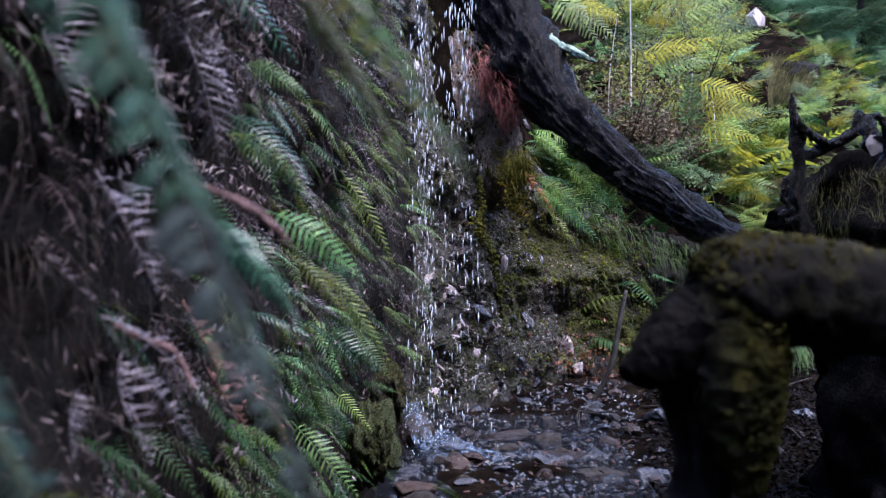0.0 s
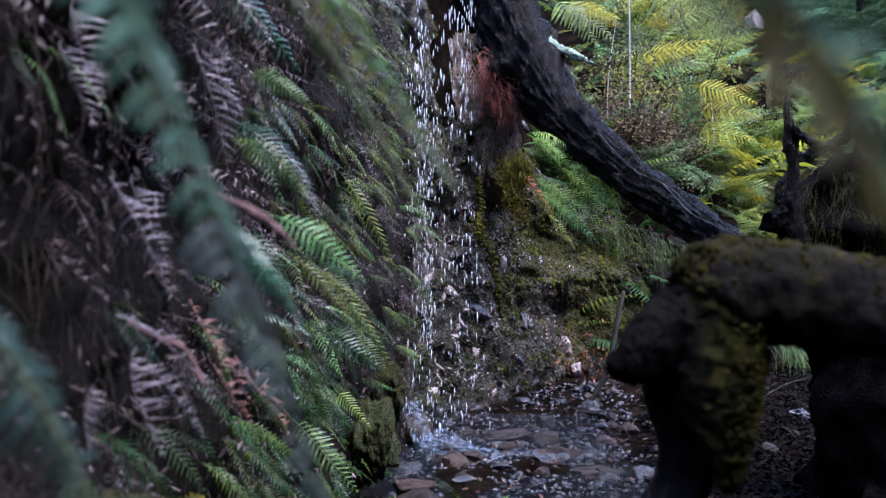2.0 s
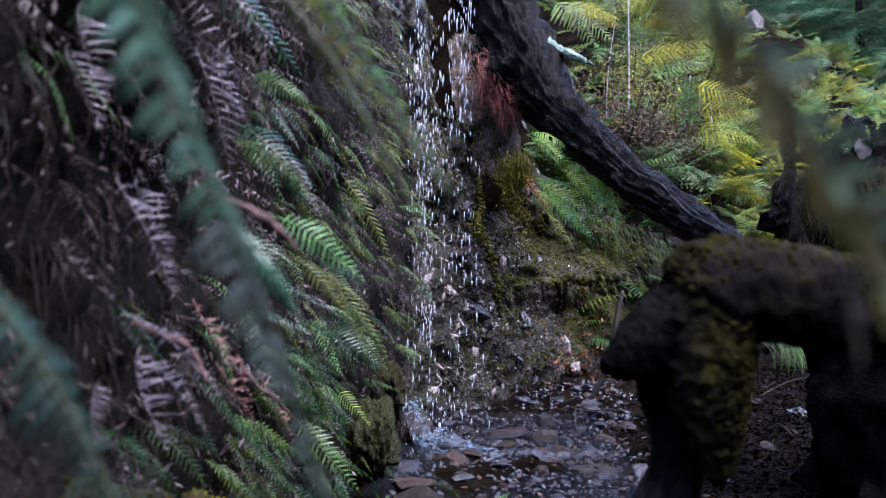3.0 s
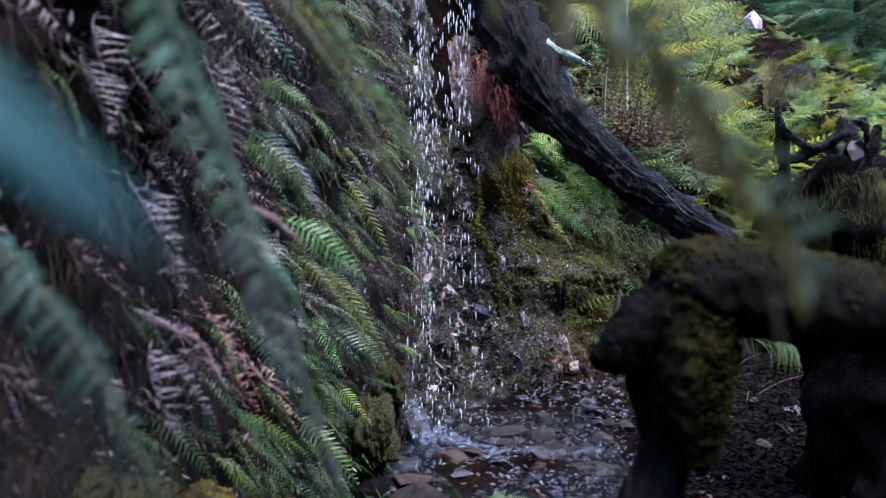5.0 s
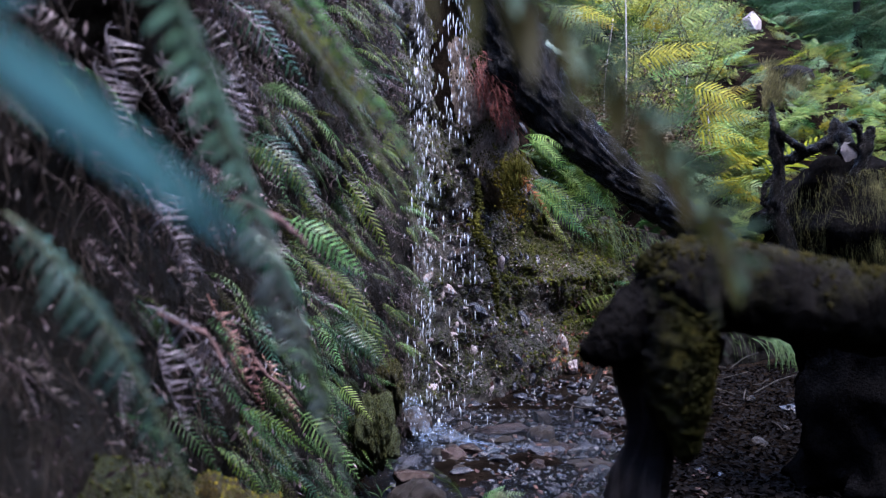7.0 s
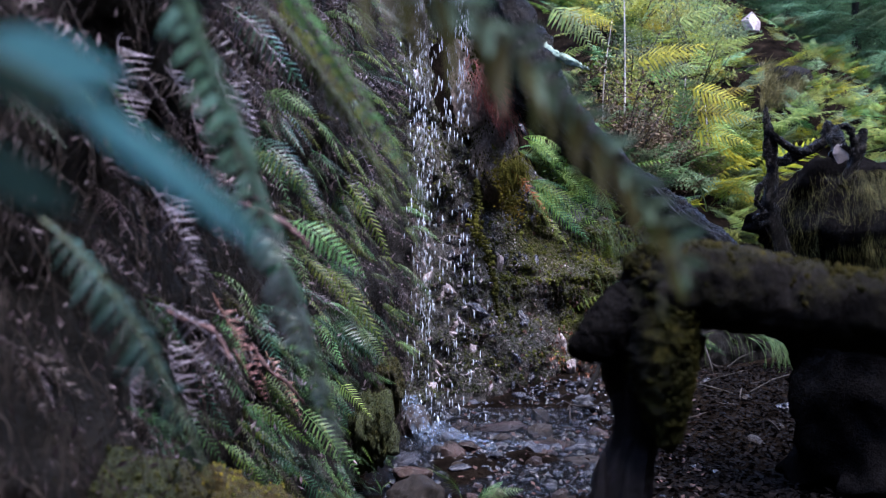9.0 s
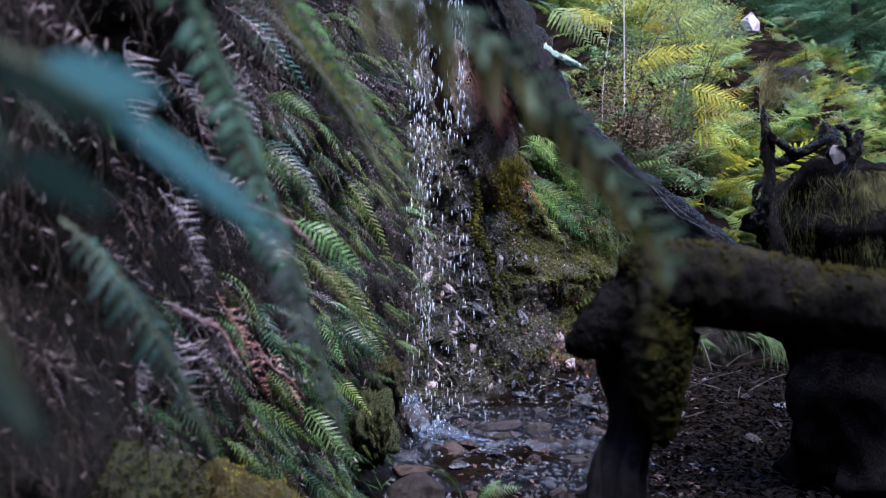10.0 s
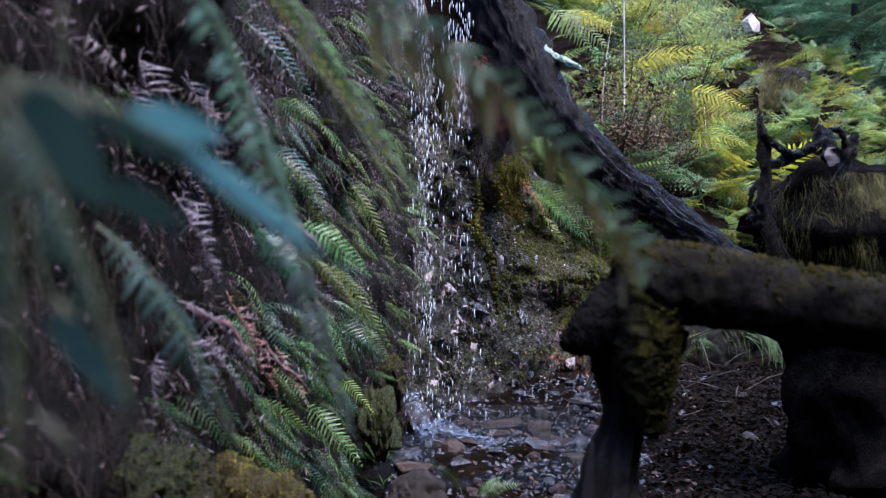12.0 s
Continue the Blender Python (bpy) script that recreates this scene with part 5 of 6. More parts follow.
for i in range(100):
    dry = i % 8 == 0
    y = rng.uniform(9.0, 10.2) if dry else rng.uniform(10.9, 19)
    x = rng.uniform(0.17, 0.25) * y if dry else rng.uniform(0.10, 0.46) * y
    if x < 0.2 * y and not dry or x > 0.36 * y or 0.295 * y < x < 0.36 * y and y > 11.5:
        continue
    s = rng.uniform(0.8, 1.25)
    top = holder("shrub", (x, y, ground_z(x, y)), "dry brown thin shrub in the undergrowth" if dry else "small-leaved yellow-green shrub in the undergrowth", "shrub", "shrubs on the hillside")
    m = pose(0, 0, 0.45 * s, 0, 0, rng.uniform(0, 360)) @ Matrix.Diagonal((s, s, s, 1))
    put("foliage", SHRUB[(4, 5)[i % 2] if dry else i % 4], top, m)
    put("branchwork", TWIGS[i % 3], top, m @ Matrix.Diagonal((1.25, 1.25, 1.3, 1)))

# slim saplings
for base, tip, r in (((1.879, 9.600, 1.935), (1.879, 9.600, 4.333), 0.016), ((1.655, 9.400, 2.198), (1.726, 9.300, 3.459), 0.010), ((2.657, 10.200, 1.803), (2.681, 10.200, 3.017), 0.010), ((2.957, 10.400, 1.817), (2.957, 10.400, 2.744), 0.010)):
    b, t = Vector(base), Vector(tip)
    sap = holder("sapling", base, "slim pale bare sapling stem", "sapling", "saplings")
    w = rng.uniform(-0.05, 0.05)
    put("stem", mesh_data("stem", *tube([(0, 0, -0.6, r * 0.6), (w, 0, (t.z - b.z) * 0.4, r * 0.5), (t.x - b.x, 0, t.z - b.z, r * 0.4)], 7, 8, 0.4, size=10), M_BARKPALE), sap)

# pale boulder and outcrop on the spur
def boulder(name, place, size, turn, mat, label, seed, flat=0.75, group="", jag=0.4, sub=4):
    ob = put(name, stone_data(name, seed, mat, flat, jag, sub), None, pose(*place, 0, 0, turn) @ Matrix.Diagonal((*size, 1)))
    return tagged(ob, label, "rock", group)


boulder("boulder", (5.478, 16.600, ground_z(5.478, 16.6) + 0.12), (0.23, 0.2, 0.24), 20, M_PALE, "pale pinkish boulder on the hillside", 24, 1.0, jag=0.4, sub=1)
boulder("rock_outcrop", (4.800, 14.000, ground_z(4.8, 14.0) - 0.02), (0.4, 0.4, 0.35), 0, M_EARTH, "dark rock outcrop on the hillside", 5, 0.9)
boulder("rock_outcrop", (4.700, 12.600, ground_z(4.7, 12.6) - 0.05), (0.45, 0.4, 0.35), 30, M_EARTH, "dark rock outcrop on the hillside", 6, 0.9)

# grass on the spur and the bank's lip
rows = []
for _ in range(3000):
    y = rng.uniform(11.5, 14.5)
    x = y * rng.uniform(0.342, 0.385)
    z = ground_z(x, y)
    L = rng.uniform(0.15, 0.4)
    rows.append(((x, y, z), (x + rng.uniform(-0.1, 0.2), y - rng.uniform(0, 0.2), z + L * rng.uniform(0.2, 0.8)), (0, 0, 0.05)))
tagged(put("spur_grass", strands(rows, L_STRAW, "spur_grass", 0.006, 3)), "dry yellowish grass on the spur", "grass", kind="stuff")
rows = []
for _ in range(800):
    u = rng.uniform(1.2, 3.6)
    k = int(np.abs(FOOT[:, 0] - u).argmin()) + rng.random()
    top = FOOT[min(int(k), len(FOOT) - 1)][3]
    z = top - rng.uniform(0, 0.25) if rng.random() < 0.6 else rng.uniform(0.3, top)
    q, out = cliff_at(k, z)
    L = rng.uniform(0.1, 0.32)
    rows.append((q - out * 0.01, q + out * rng.uniform(0.03, 0.14) + Vector((rng.uniform(-0.06, 0.06), 0, -L)), (out.x * 0.04, out.y * 0.04, 0.04)))
tagged(put("bank_grass", strands(rows, L_GRASS, "bank_grass", 0.0028, 4)), "tufts of grass hanging from the earth bank", "grass", kind="stuff")

# bright tuft of long grass and small ferns under the bank
rows = []
for _ in range(60):
    a = Vector((2.770, 7.900, 0.419)) + Vector((rng.uniform(-0.12, 0.14), rng.uniform(-0.1, 0.1), rng.uniform(-0.05, 0.05)))
    rows.append((a, a + Vector((rng.uniform(0.02, 0.28), -rng.uniform(0.05, 0.2), -rng.uniform(0.2, 0.42))), (0.05, -0.05, 0.05)))
tagged(put("grass_tuft", strands(rows, L_PLAINGREEN, "grass_tuft", 0.006, 6)), "tuft of long bright green grass blades", "grass")
for crown in ((3.001, 6.400, 0.408), (3.050, 6.200, 0.311), (2.203, 7.900, 0.345)):
    c = Vector(crown)
    fern("small_fern", crown, [(rng.choice((F_YELLOW[0], F_SWORD[0], F_SWORD[5])), c + Vector((rng.uniform(-0.2, 0.25), -rng.uniform(0, 0.2), rng.uniform(-0.3, 0.12))), rng.uniform(20, 70), 0.9) for _ in range(5)], "small green fern at the foot of the bank", group="ferns by the stream")

# woodland beyond the spur
CROWN = []
for i in range(3):
    r2 = random.Random(300 + i)
    pieces_v, pieces_f = [], []
    me0 = frond_data("spray", L_TREE, 310 + i, 14, 0.34, 0.2, 0.1, 0.3, 0.3, taper=0.9, stalk=0.12, split=9)
    base_v = [v.co.copy() for v in me0.vertices]
    base_f = [tuple(p.vertices) for p in me0.polygons]
    for _ in range(260):
        h = r2.uniform(-3.0, 6.0)
        a, L = r2.uniform(0, 6.28), r2.uniform(0.9, 1.7)
        rad = r2.uniform(0.2, 1.9) * (1 - 0.08 * h)
        p0 = Vector((math.cos(a) * rad, math.sin(a) * rad, h))
        p1 = p0 + Vector((math.cos(a + r2.uniform(-.7, .7)) * L, math.sin(a + r2.uniform(-.7, .7)) * L, r2.uniform(-0.45, 0.25) * L))
        m = between(p0, p1, r2.uniform(-25, 25))
        o = len(pieces_v)
        pieces_v += [m @ v for v in base_v]
        pieces_f += [tuple(j + o for j in f) for f in base_f]
    CROWN.append(mesh_data("crown", pieces_v, pieces_f, L_TREE, smooth=False))
    bpy.data.meshes.remove(me0)
BOLE = mesh_data("bole", *tube([(0, 0, -1.0, 0.09), (0.05, 0, 2.0, 0.07), (-0.05, 0.05, 5.0, 0.05), (0, 0, 8, 0.03)], 10, 8, 0.3, 0.2, size=3), M_STEM)
for i, (x, y) in enumerate(((8.3, 18.8), (9.3, 18.2), (10.3, 19.2), (9.0, 20.5), (7.4, 20.2), (10.6, 22), (8.2, 22.5), (6.8, 21.5), (11.8, 20.5), (9.8, 25), (7.2, 26), (12.5, 26), (5.6, 23.5), (4.2, 22.5), (2.6, 21), (1.2, 19.5))):
    top = holder("tree", (x, y, min(ground_z(x, y), 3.4 + 0.2 * (y - 18)) - 0.2), "dark green feathery woodland tree", "tree", "trees beyond the spur")
    s = rng.uniform(0.9, 1.2)
    put("crown", CROWN[i % 3], top, pose(0, 0, 0, 0, 0, rng.uniform(0, 360)) @ Matrix.Diagonal((s, s, s, 1)))
    put("trunk", BOLE, top, pose(0, 0, 0, 0, 0, rng.uniform(0, 360)))


# ---- stream: stones, litter, water ----
rng = random.Random(31)
boulder("boulder", (-0.076, 3.850, 0.030), (0.145, 0.125, 0.115), 10, M_STONE_MOSS, "brown wet boulder with a mossy crest", 7, 0.9)
boulder("boulder", (-0.117, 4.100, 0.088), (0.10, 0.09, 0.06), 40, M_STONE_WARM, "pinkish wet boulder beside the fall", 8, 0.9)
boulder("rock", (0.325, 5.150, 0.021), (0.055, 0.05, 0.055), 0, M_STONE, "blue-grey wet stone in the stream", 2, 0.9)
boulder("rock", (0.445, 4.950, 0.008), (0.055, 0.05, 0.05), 50, M_STONE, "blue-grey wet stone in the stream", 9, 0.9)
boulder("rock", (0.613, 5.400, 0.009), (0.10, 0.08, 0.08), 10, M_STONE_MOSS, "dark wet stone in the stream", 10, 0.9)
boulder("rock", (0.400, 5.600, 0.030), (0.20, 0.16, 0.035), 20, M_STONE_WARM, "flat reddish brown wet slab in the stream", 51, 0.9)
boulder("rock", (0.640, 5.050, 0.025), (0.18, 0.12, 0.03), -15, M_STONE_WARM, "flat reddish brown wet slab in the stream", 52, 0.9)
boulder("rock", (0.978, 6.300, 0.028), (0.10, 0.08, 0.12), 30, M_STONE, "grey wet rock at the foot of the bank", 11, 0.9)
boulder("rock", (1.378, 6.000, 0.045), (0.12, 0.1, 0.09), 70, M_STONE, "grey wet rock in the stream bed", 12, 0.9)
boulder("rock", (0.755, 4.600, 0.011), (0.2, 0.12, 0.07), 15, M_STONE_MOSS, "flat brown ledge stone in the stream", 13, 0.8)
boulder("rock", (1.015, 4.600, 0.011), (0.10, 0.1, 0.08), 60, M_STONE, "grey wet rock in the stream bed", 14, 0.9)
boulder("rock", (0.992, 7.550, 0.349), (0.055, 0.06, 0.09), 25, M_QUARTZ, "pale pink-stained rock on the face", 15, 0.9, jag=0.5)
boulder("rock", (1.062, 7.500, 0.175), (0.08, 0.06, 0.08), 65, M_QUARTZ, "pale pink-stained rock on the face", 18, 0.9, jag=0.5)
boulder("rock", (0.457, 7.050, 1.025), (0.028, 0.03, 0.07), -15, M_PALE, "pale stone set in the mossy face", 16, 0.9)
boulder("rock", (-0.154, 5.300, 0.093), (0.10, 0.12, 0.14), 25, M_STONE_MOSS, "dark wet rock under the fall", 17, 0.9)

STONES = [stone_data("stone", 40 + i, (M_STONE, M_STONE, M_STONE_WARM, M_STONE_MOSS)[i % 4], 0.5 + 0.06 * (i % 4), 0.4, 2) for i in range(10)]
made = 0
while made < 240:
    y = rng.uniform(3.6, 7.3)
    x = rng.uniform(-0.2, 0.32 * y + 0.4)
    if float(behind_cliff(np.array([x]), np.array([y]))[0]) > -0.08 or (x > 0.2 * y and rng.random() < 0.8):
        continue
    s = min(0.085, 0.026 * math.exp(rng.gauss(0.2, 0.5)))
    put("stone", STONES[made % 10], ground, pose(x, y, ground_z(x, y) + s * 0.2, rng.uniform(-20, 20), rng.uniform(-20, 20), rng.uniform(0, 360)) @ Matrix.Diagonal((s, s, s * rng.uniform(0.7, 1.1), 1)))
    made += 1

# pale and rusty stones set in the rock face
FACE = [stone_data("face_stone", 90 + i, (M_QUARTZ, M_STONE, M_STONE_WARM, M_STONE)[i % 4], 0.6, 0.45, 1) for i in range(8)]
for i in range(520):
    x = rng.uniform(-0.15, 1.2) if i % 2 else rng.uniform(-0.1, 0.5)
    k = int(np.abs(FOOT[95:140, 0] - x).argmin()) + 95 + rng.random()
    q, out = cliff_at(k, rng.uniform(0.1, 1.45) if rng.random() < 0.85 else rng.uniform(1.4, 2.4))
    s = 0.016 * math.exp(rng.gauss(0.2, 0.55))
    put("stone", FACE[i % 8], cliff, pose(*q, rng.uniform(0, 90), rng.uniform(0, 90), rng.uniform(0, 360)) @ Matrix.Diagonal((s * 1.4, s * 0.8, s, 1)))

# moss on the rock face and on the cushions
places = []
while len(places) < 8500:
    k = rng.uniform(96, 144)
    q, out = cliff_at(k, rng.uniform(0.1, FOOT[int(k)][3]))
    if rng.random() < 3.0 * (face_moss(q) - 0.12 + 0.35 * noise.noise(q * 5)):
        places.append((q, (out + Vector((0, 0, 0.4))).normalized()))
tagged(put("face_moss", tufts(places, L_TUFT, "face_moss", 0.004, 0.014, 3)), "yellow-green moss tufts over the rock face", "moss", kind="stuff")

places = []
for _ in range(13000):
    k = rng.uniform(88, 122)
    q, out = cliff_at(k, 0.08 + 2.6 * rng.random() ** 1.4)
    if noise.noise(q * 4) > -0.3:
        places.append((q, out))
tagged(put("wet_moss", tufts(places, L_WET, "wet_moss", 0.003, 0.011, 6)), "dark wet moss on the rock behind the fall", "moss", kind="stuff")

# small chips of stone showing through the moss
cv, cf = [], []
for _ in range(2600):
    k = rng.uniform(92, 132)
    q, out = cliff_at(k, 0.06 + 1.7 * rng.random())
    if noise.noise(q * 3 + Vector((0, 7, 0))) < 0.0:
        continue
    q, a, o = q + out * 0.006, rng.uniform(0.004, 0.015), len(cv)
    m = pose(*q, rng.uniform(0, 360), rng.uniform(0, 360), rng.uniform(0, 360))
    cv += [m @ Vector(p) for p in ((a, 0, 0), (-a * 0.6, a * 0.8, 0), (-a * 0.7, -a * 0.6, 0.2 * a), (0, 0, a * 0.7), (0, 0, -a * 0.5))]
    cf += [(o + x, o + y, o + z) for x, y, z in ((0, 1, 3), (1, 2, 3), (2, 0, 3), (1, 0, 4), (2, 1, 4), (0, 2, 4))]
tagged(put("stone_chips", mesh_data("stone_chips", cv, cf, M_QUARTZ, smooth=False)), "pale pinkish chips of stone in the rock face", "stones", kind="stuff")

# dead leaves and rootlets caught on the face
lv, lf, rows, rv, rf = [], [], [], [], []
for _ in range(1400):
    k = rng.uniform(108, 150)
    top = FOOT[int(k)][3]
    q, out = cliff_at(k, min(top, 0.05 + 1.6 * rng.random() ** 1.6))
    if rng.random() < 0.5:
        L, o = rng.uniform(0.02, 0.05), len(lv)
        m = pose(*(q + out * 0.012), rng.uniform(0, 360), rng.uniform(0, 360), rng.uniform(0, 360))
        lv += [m @ Vector(p) for p in ((0, 0, 0), (L * 0.5, -L * 0.3, L * 0.1), (L, 0, 0), (L * 0.5, L * 0.3, L * 0.1))]
        lf.append((o, o + 1, o + 2, o + 3))
    else:
        rows.append((q, q + out * rng.uniform(0.01, 0.06) + Vector((rng.uniform(-0.05, 0.05), 0, -rng.uniform(0.03, 0.16))), (0, -0.02, 0)))
for _ in range(170):
    q = Vector((1.082, 7.250, 0.272)) + Vector((rng.gauss(0, 0.2), rng.gauss(0, 0.12), rng.gauss(0, 0.16)))
    L, o = rng.uniform(0.02, 0.05), len(rv)
    m = pose(*q, rng.uniform(0, 360), rng.uniform(0, 360), rng.uniform(0, 360))
    rv += [m @ Vector(p) for p in ((0, 0, 0), (L * 0.5, -L * 0.3, L * 0.1), (L, 0, 0), (L * 0.5, L * 0.3, L * 0.1))]
    rf.append((o, o + 1, o + 2, o + 3))
tagged(put("red_leaves", mesh_data("red_leaves", rv, rf, L_RED, smooth=False)), "red and brown dead leaves heaped at the foot of the face", "leaf litter", kind="stuff")
tagged(put("caught_leaves", mesh_data("caught_leaves", lv, lf, L_LITTER, smooth=False)), "reddish brown dead leaves caught on the rock face", "leaf litter", kind="stuff")
tagged(put("rootlets", strands(rows, M_STEM, "rootlets", 0.003, 4)), "thin dark rootlets hanging on the rock face", "roots", kind="stuff")

# gravel between the stones
gvv, gff = [], []
bits = [([v.co.copy() for v in me.vertices], [tuple(p.vertices) for p in me.polygons]) for me in (stone_data("bit", 70 + i, M_STONE, 0.6, 0.3, 1) for i in range(3))]
for i in range(9000):
    y = rng.uniform(3.3, 7.4)
    x = rng.uniform(-0.25, 0.40 * y + 0.4)
    if float(behind_cliff(np.array([x]), np.array([y]))[0]) > -0.05 or x > 0.2 * y + rng.uniform(-0.1, 0.1):
        continue
    s = 0.006 + 0.02 * rng.random() ** 2
    m = pose(x, y, ground_z(x, y) + s * 0.3, rng.uniform(0, 40), rng.uniform(0, 40), rng.uniform(0, 360)) @ Matrix.Diagonal((s, s * rng.uniform(0.6, 1), s, 1))
    v, f = bits[i % 3]
    o = len(gvv)
    gvv += [m @ q for q in v]
    gff += [tuple(j + o for j in p) for p in f]
tagged(put("gravel", mesh_data("gravel", gvv, gff, M_STONE, smooth=False)), "loose grey and brown gravel in the stream bed", "gravel", kind="stuff")

# fallen leaves and twigs
lv, lf = [], []
for _ in range(900):
    y = rng.uniform(3.4, 8.0)
    x = rng.uniform(0.1, 0.3 * y)
    if float(behind_cliff(np.array([x]), np.array([y]))[0]) > 0.0:
        continue
    z, L = ground_z(x, y) + rng.uniform(0.01, 0.05), rng.uniform(0.015, 0.045)
    m = pose(x, y, z, rng.uniform(-35, 35), rng.uniform(-35, 35), rng.uniform(0, 360))
    o = len(lv)
    lv += [m @ Vector(q) for q in ((0, 0, 0), (L * 0.5, -L * 0.3, L * 0.1), (L, 0, 0), (L * 0.5, L * 0.3, L * 0.1))]
    lf.append((o, o + 1, o + 2, o + 3))
tagged(put("leaf_litter", mesh_data("leaf_litter", lv, lf, L_LITTER, smooth=False)), "brown and reddish fallen leaves on the stream bed", "leaf litter", kind="stuff")
# blackened leaves cover the bed where the log and stump shade it
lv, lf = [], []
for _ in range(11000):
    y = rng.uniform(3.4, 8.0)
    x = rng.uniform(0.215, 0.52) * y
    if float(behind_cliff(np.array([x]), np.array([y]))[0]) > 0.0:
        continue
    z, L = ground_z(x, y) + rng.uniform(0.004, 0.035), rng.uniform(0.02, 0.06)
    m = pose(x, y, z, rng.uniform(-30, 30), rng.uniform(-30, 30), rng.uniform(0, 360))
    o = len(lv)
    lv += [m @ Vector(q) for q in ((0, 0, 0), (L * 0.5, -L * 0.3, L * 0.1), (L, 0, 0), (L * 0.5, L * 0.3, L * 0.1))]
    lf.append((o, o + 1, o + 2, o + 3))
tagged(put("sodden_litter", mesh_data("sodden_litter", lv, lf, L_SHADELITTER, smooth=False)), "leaf litter on the stream bed, blackened to stand for shade", "leaf litter", kind="stuff")
for i in range(46):
    y = rng.uniform(5.2, 7.9)
    x = rng.uniform(0.10, 0.42) * y
    if float(behind_cliff(np.array([x]), np.array([y]))[0]) > 0.05:
        continue
    z, L, a = ground_z(x, y) + 0.05, rng.uniform(0.1, 0.35), rng.uniform(0, 3.14)
    r = rng.uniform(0.003, 0.008)
    d = Vector((math.cos(a), math.sin(a) * 0.6, rng.uniform(-0.1, 0.35)))
    ob = put("twig", mesh_data("twig", *tube([(0, 0, 0, r), (*(d * L * 0.5 + Vector((0, 0, rng.uniform(-.02, .03)))), r * 0.8), (*(d * L), r * 0.4)], 6, 4, 0.3, size=20), M_STEM), None, pose(x, y, z))
    tagged(ob, "thin dark fallen twig on the stream bed", "twig", "twigs on the bed")
stick = put("branch", mesh_data("branch", *tube([(*(0.986, 6.350, 0.069), 0.013), (*(1.130, 6.400, 0.334), 0.018), (*(1.200, 6.500, 0.593), 0.018), (*(1.272, 6.600, 0.840), 0.013)], 10, 8, 0.25, 0.1, size=10), M_STICK))
tagged(stick, "curved grey branch leaning on the bank", "branch")

for a, b, r in (((2.006, 7.600, 0.350), (2.396, 7.400, 0.523), 0.008), ((2.136, 7.500, 0.383), (2.174, 7.300, 0.151), 0.010), ((1.716, 6.600, 0.074), (2.132, 6.400, 0.278), 0.009), ((2.128, 6.800, 0.245), (2.342, 6.800, 0.373), 0.006), ((1.561, 6.200, 0.225), (1.932, 6.000, 0.184), 0.007), ((2.173, 6.400, 0.125), (2.496, 6.400, 0.266), 0.007)):
    ob = put("twig", mesh_data("twig", *tube([(*a, r), (*(0.5 * (np.array(a) + np.array(b)) + np.array((0, 0, 0.02))), r * 0.8), (*b, r * 0.4)], 7, 6, 0.6, size=30), M_STICK))
    tagged(ob, "grey bare twig caught under the bank", "twig", "twigs on the bed")

# red roots under the trunk
rows = []
for _ in range(260):
    t = rng.random()
    a = Vector((0.258, 7.350, 2.621)).lerp(Vector((0.548, 7.200, 2.269)), t) + Vector((rng.uniform(-.07, .09), rng.uniform(-.14, .05), rng.uniform(-.2, .1)))
    b = a + Vector((rng.uniform(-0.06, 0.15), -rng.uniform(0.0, 0.1), -rng.uniform(0.05, 0.26)))
    rows.append((a, b, (rng.uniform(-.03, .03), -0.03, 0)))
tagged(put("roots", strands(rows, M_REDROOT, "roots", 0.003, 5)), "mass of fine red roots on the wet rock", "roots", kind="stuff")

# pinkish stalks on the bank
for a, b, c, d in (((-0.222, 0.850, 1.189), (-0.173, 0.820, 1.170), (-0.146, 0.810, 1.152), (-0.129, 0.800, 1.134)), ((-0.379, 1.100, 1.042), (-0.343, 1.080, 1.028), (-0.302, 1.070, 1.013), (-0.274, 1.050, 0.974)), ((-0.338, 1.500, 0.957), (-0.307, 1.500, 0.908), (-0.271, 1.500, 0.881), (-0.243, 1.550, 0.831))):
    ob = put("stalk", mesh_data("stalk", *tube([(*a, 0.002), (*b, 0.0036), (*c, 0.0032), (*d, 0.002)], 9, 16, 0.9, 0.4, size=90), M_PINKSTEM))
    tagged(ob, "pinkish brown scaly fern stalk on the bank", "fern stalk", "stalks on the bank")

# moss cushion low on the bank
def cushion(name, place, size, mat, label, seed, tuft=None):
    tuft = tuft or L_TUFT
    me = stone_data(name, seed, mat, 0.9, 0.35, 5)
    for v in me.vertices:
        v.co += v.co.normalized() * (0.09 * noise.fractal(v.co * 6 + Vector((seed, 0, 0)), 0.7, 2.0, 5) + 0.12 * noise.noise(v.co * 2.2 + Vector((0, seed, 0))))
    ob = tagged(put(name, me, None, pose(*place) @ Matrix.Diagonal((*size, 1))), label, "moss")
    top = [(v.co.copy(), v.normal.copy()) for v in me.vertices if v.normal.z > -0.4 and v.normal.y < 0.5]
    put("tuft", tufts(top, tuft, "tuft", 0.012, 0.03, seed), ob)
    return ob


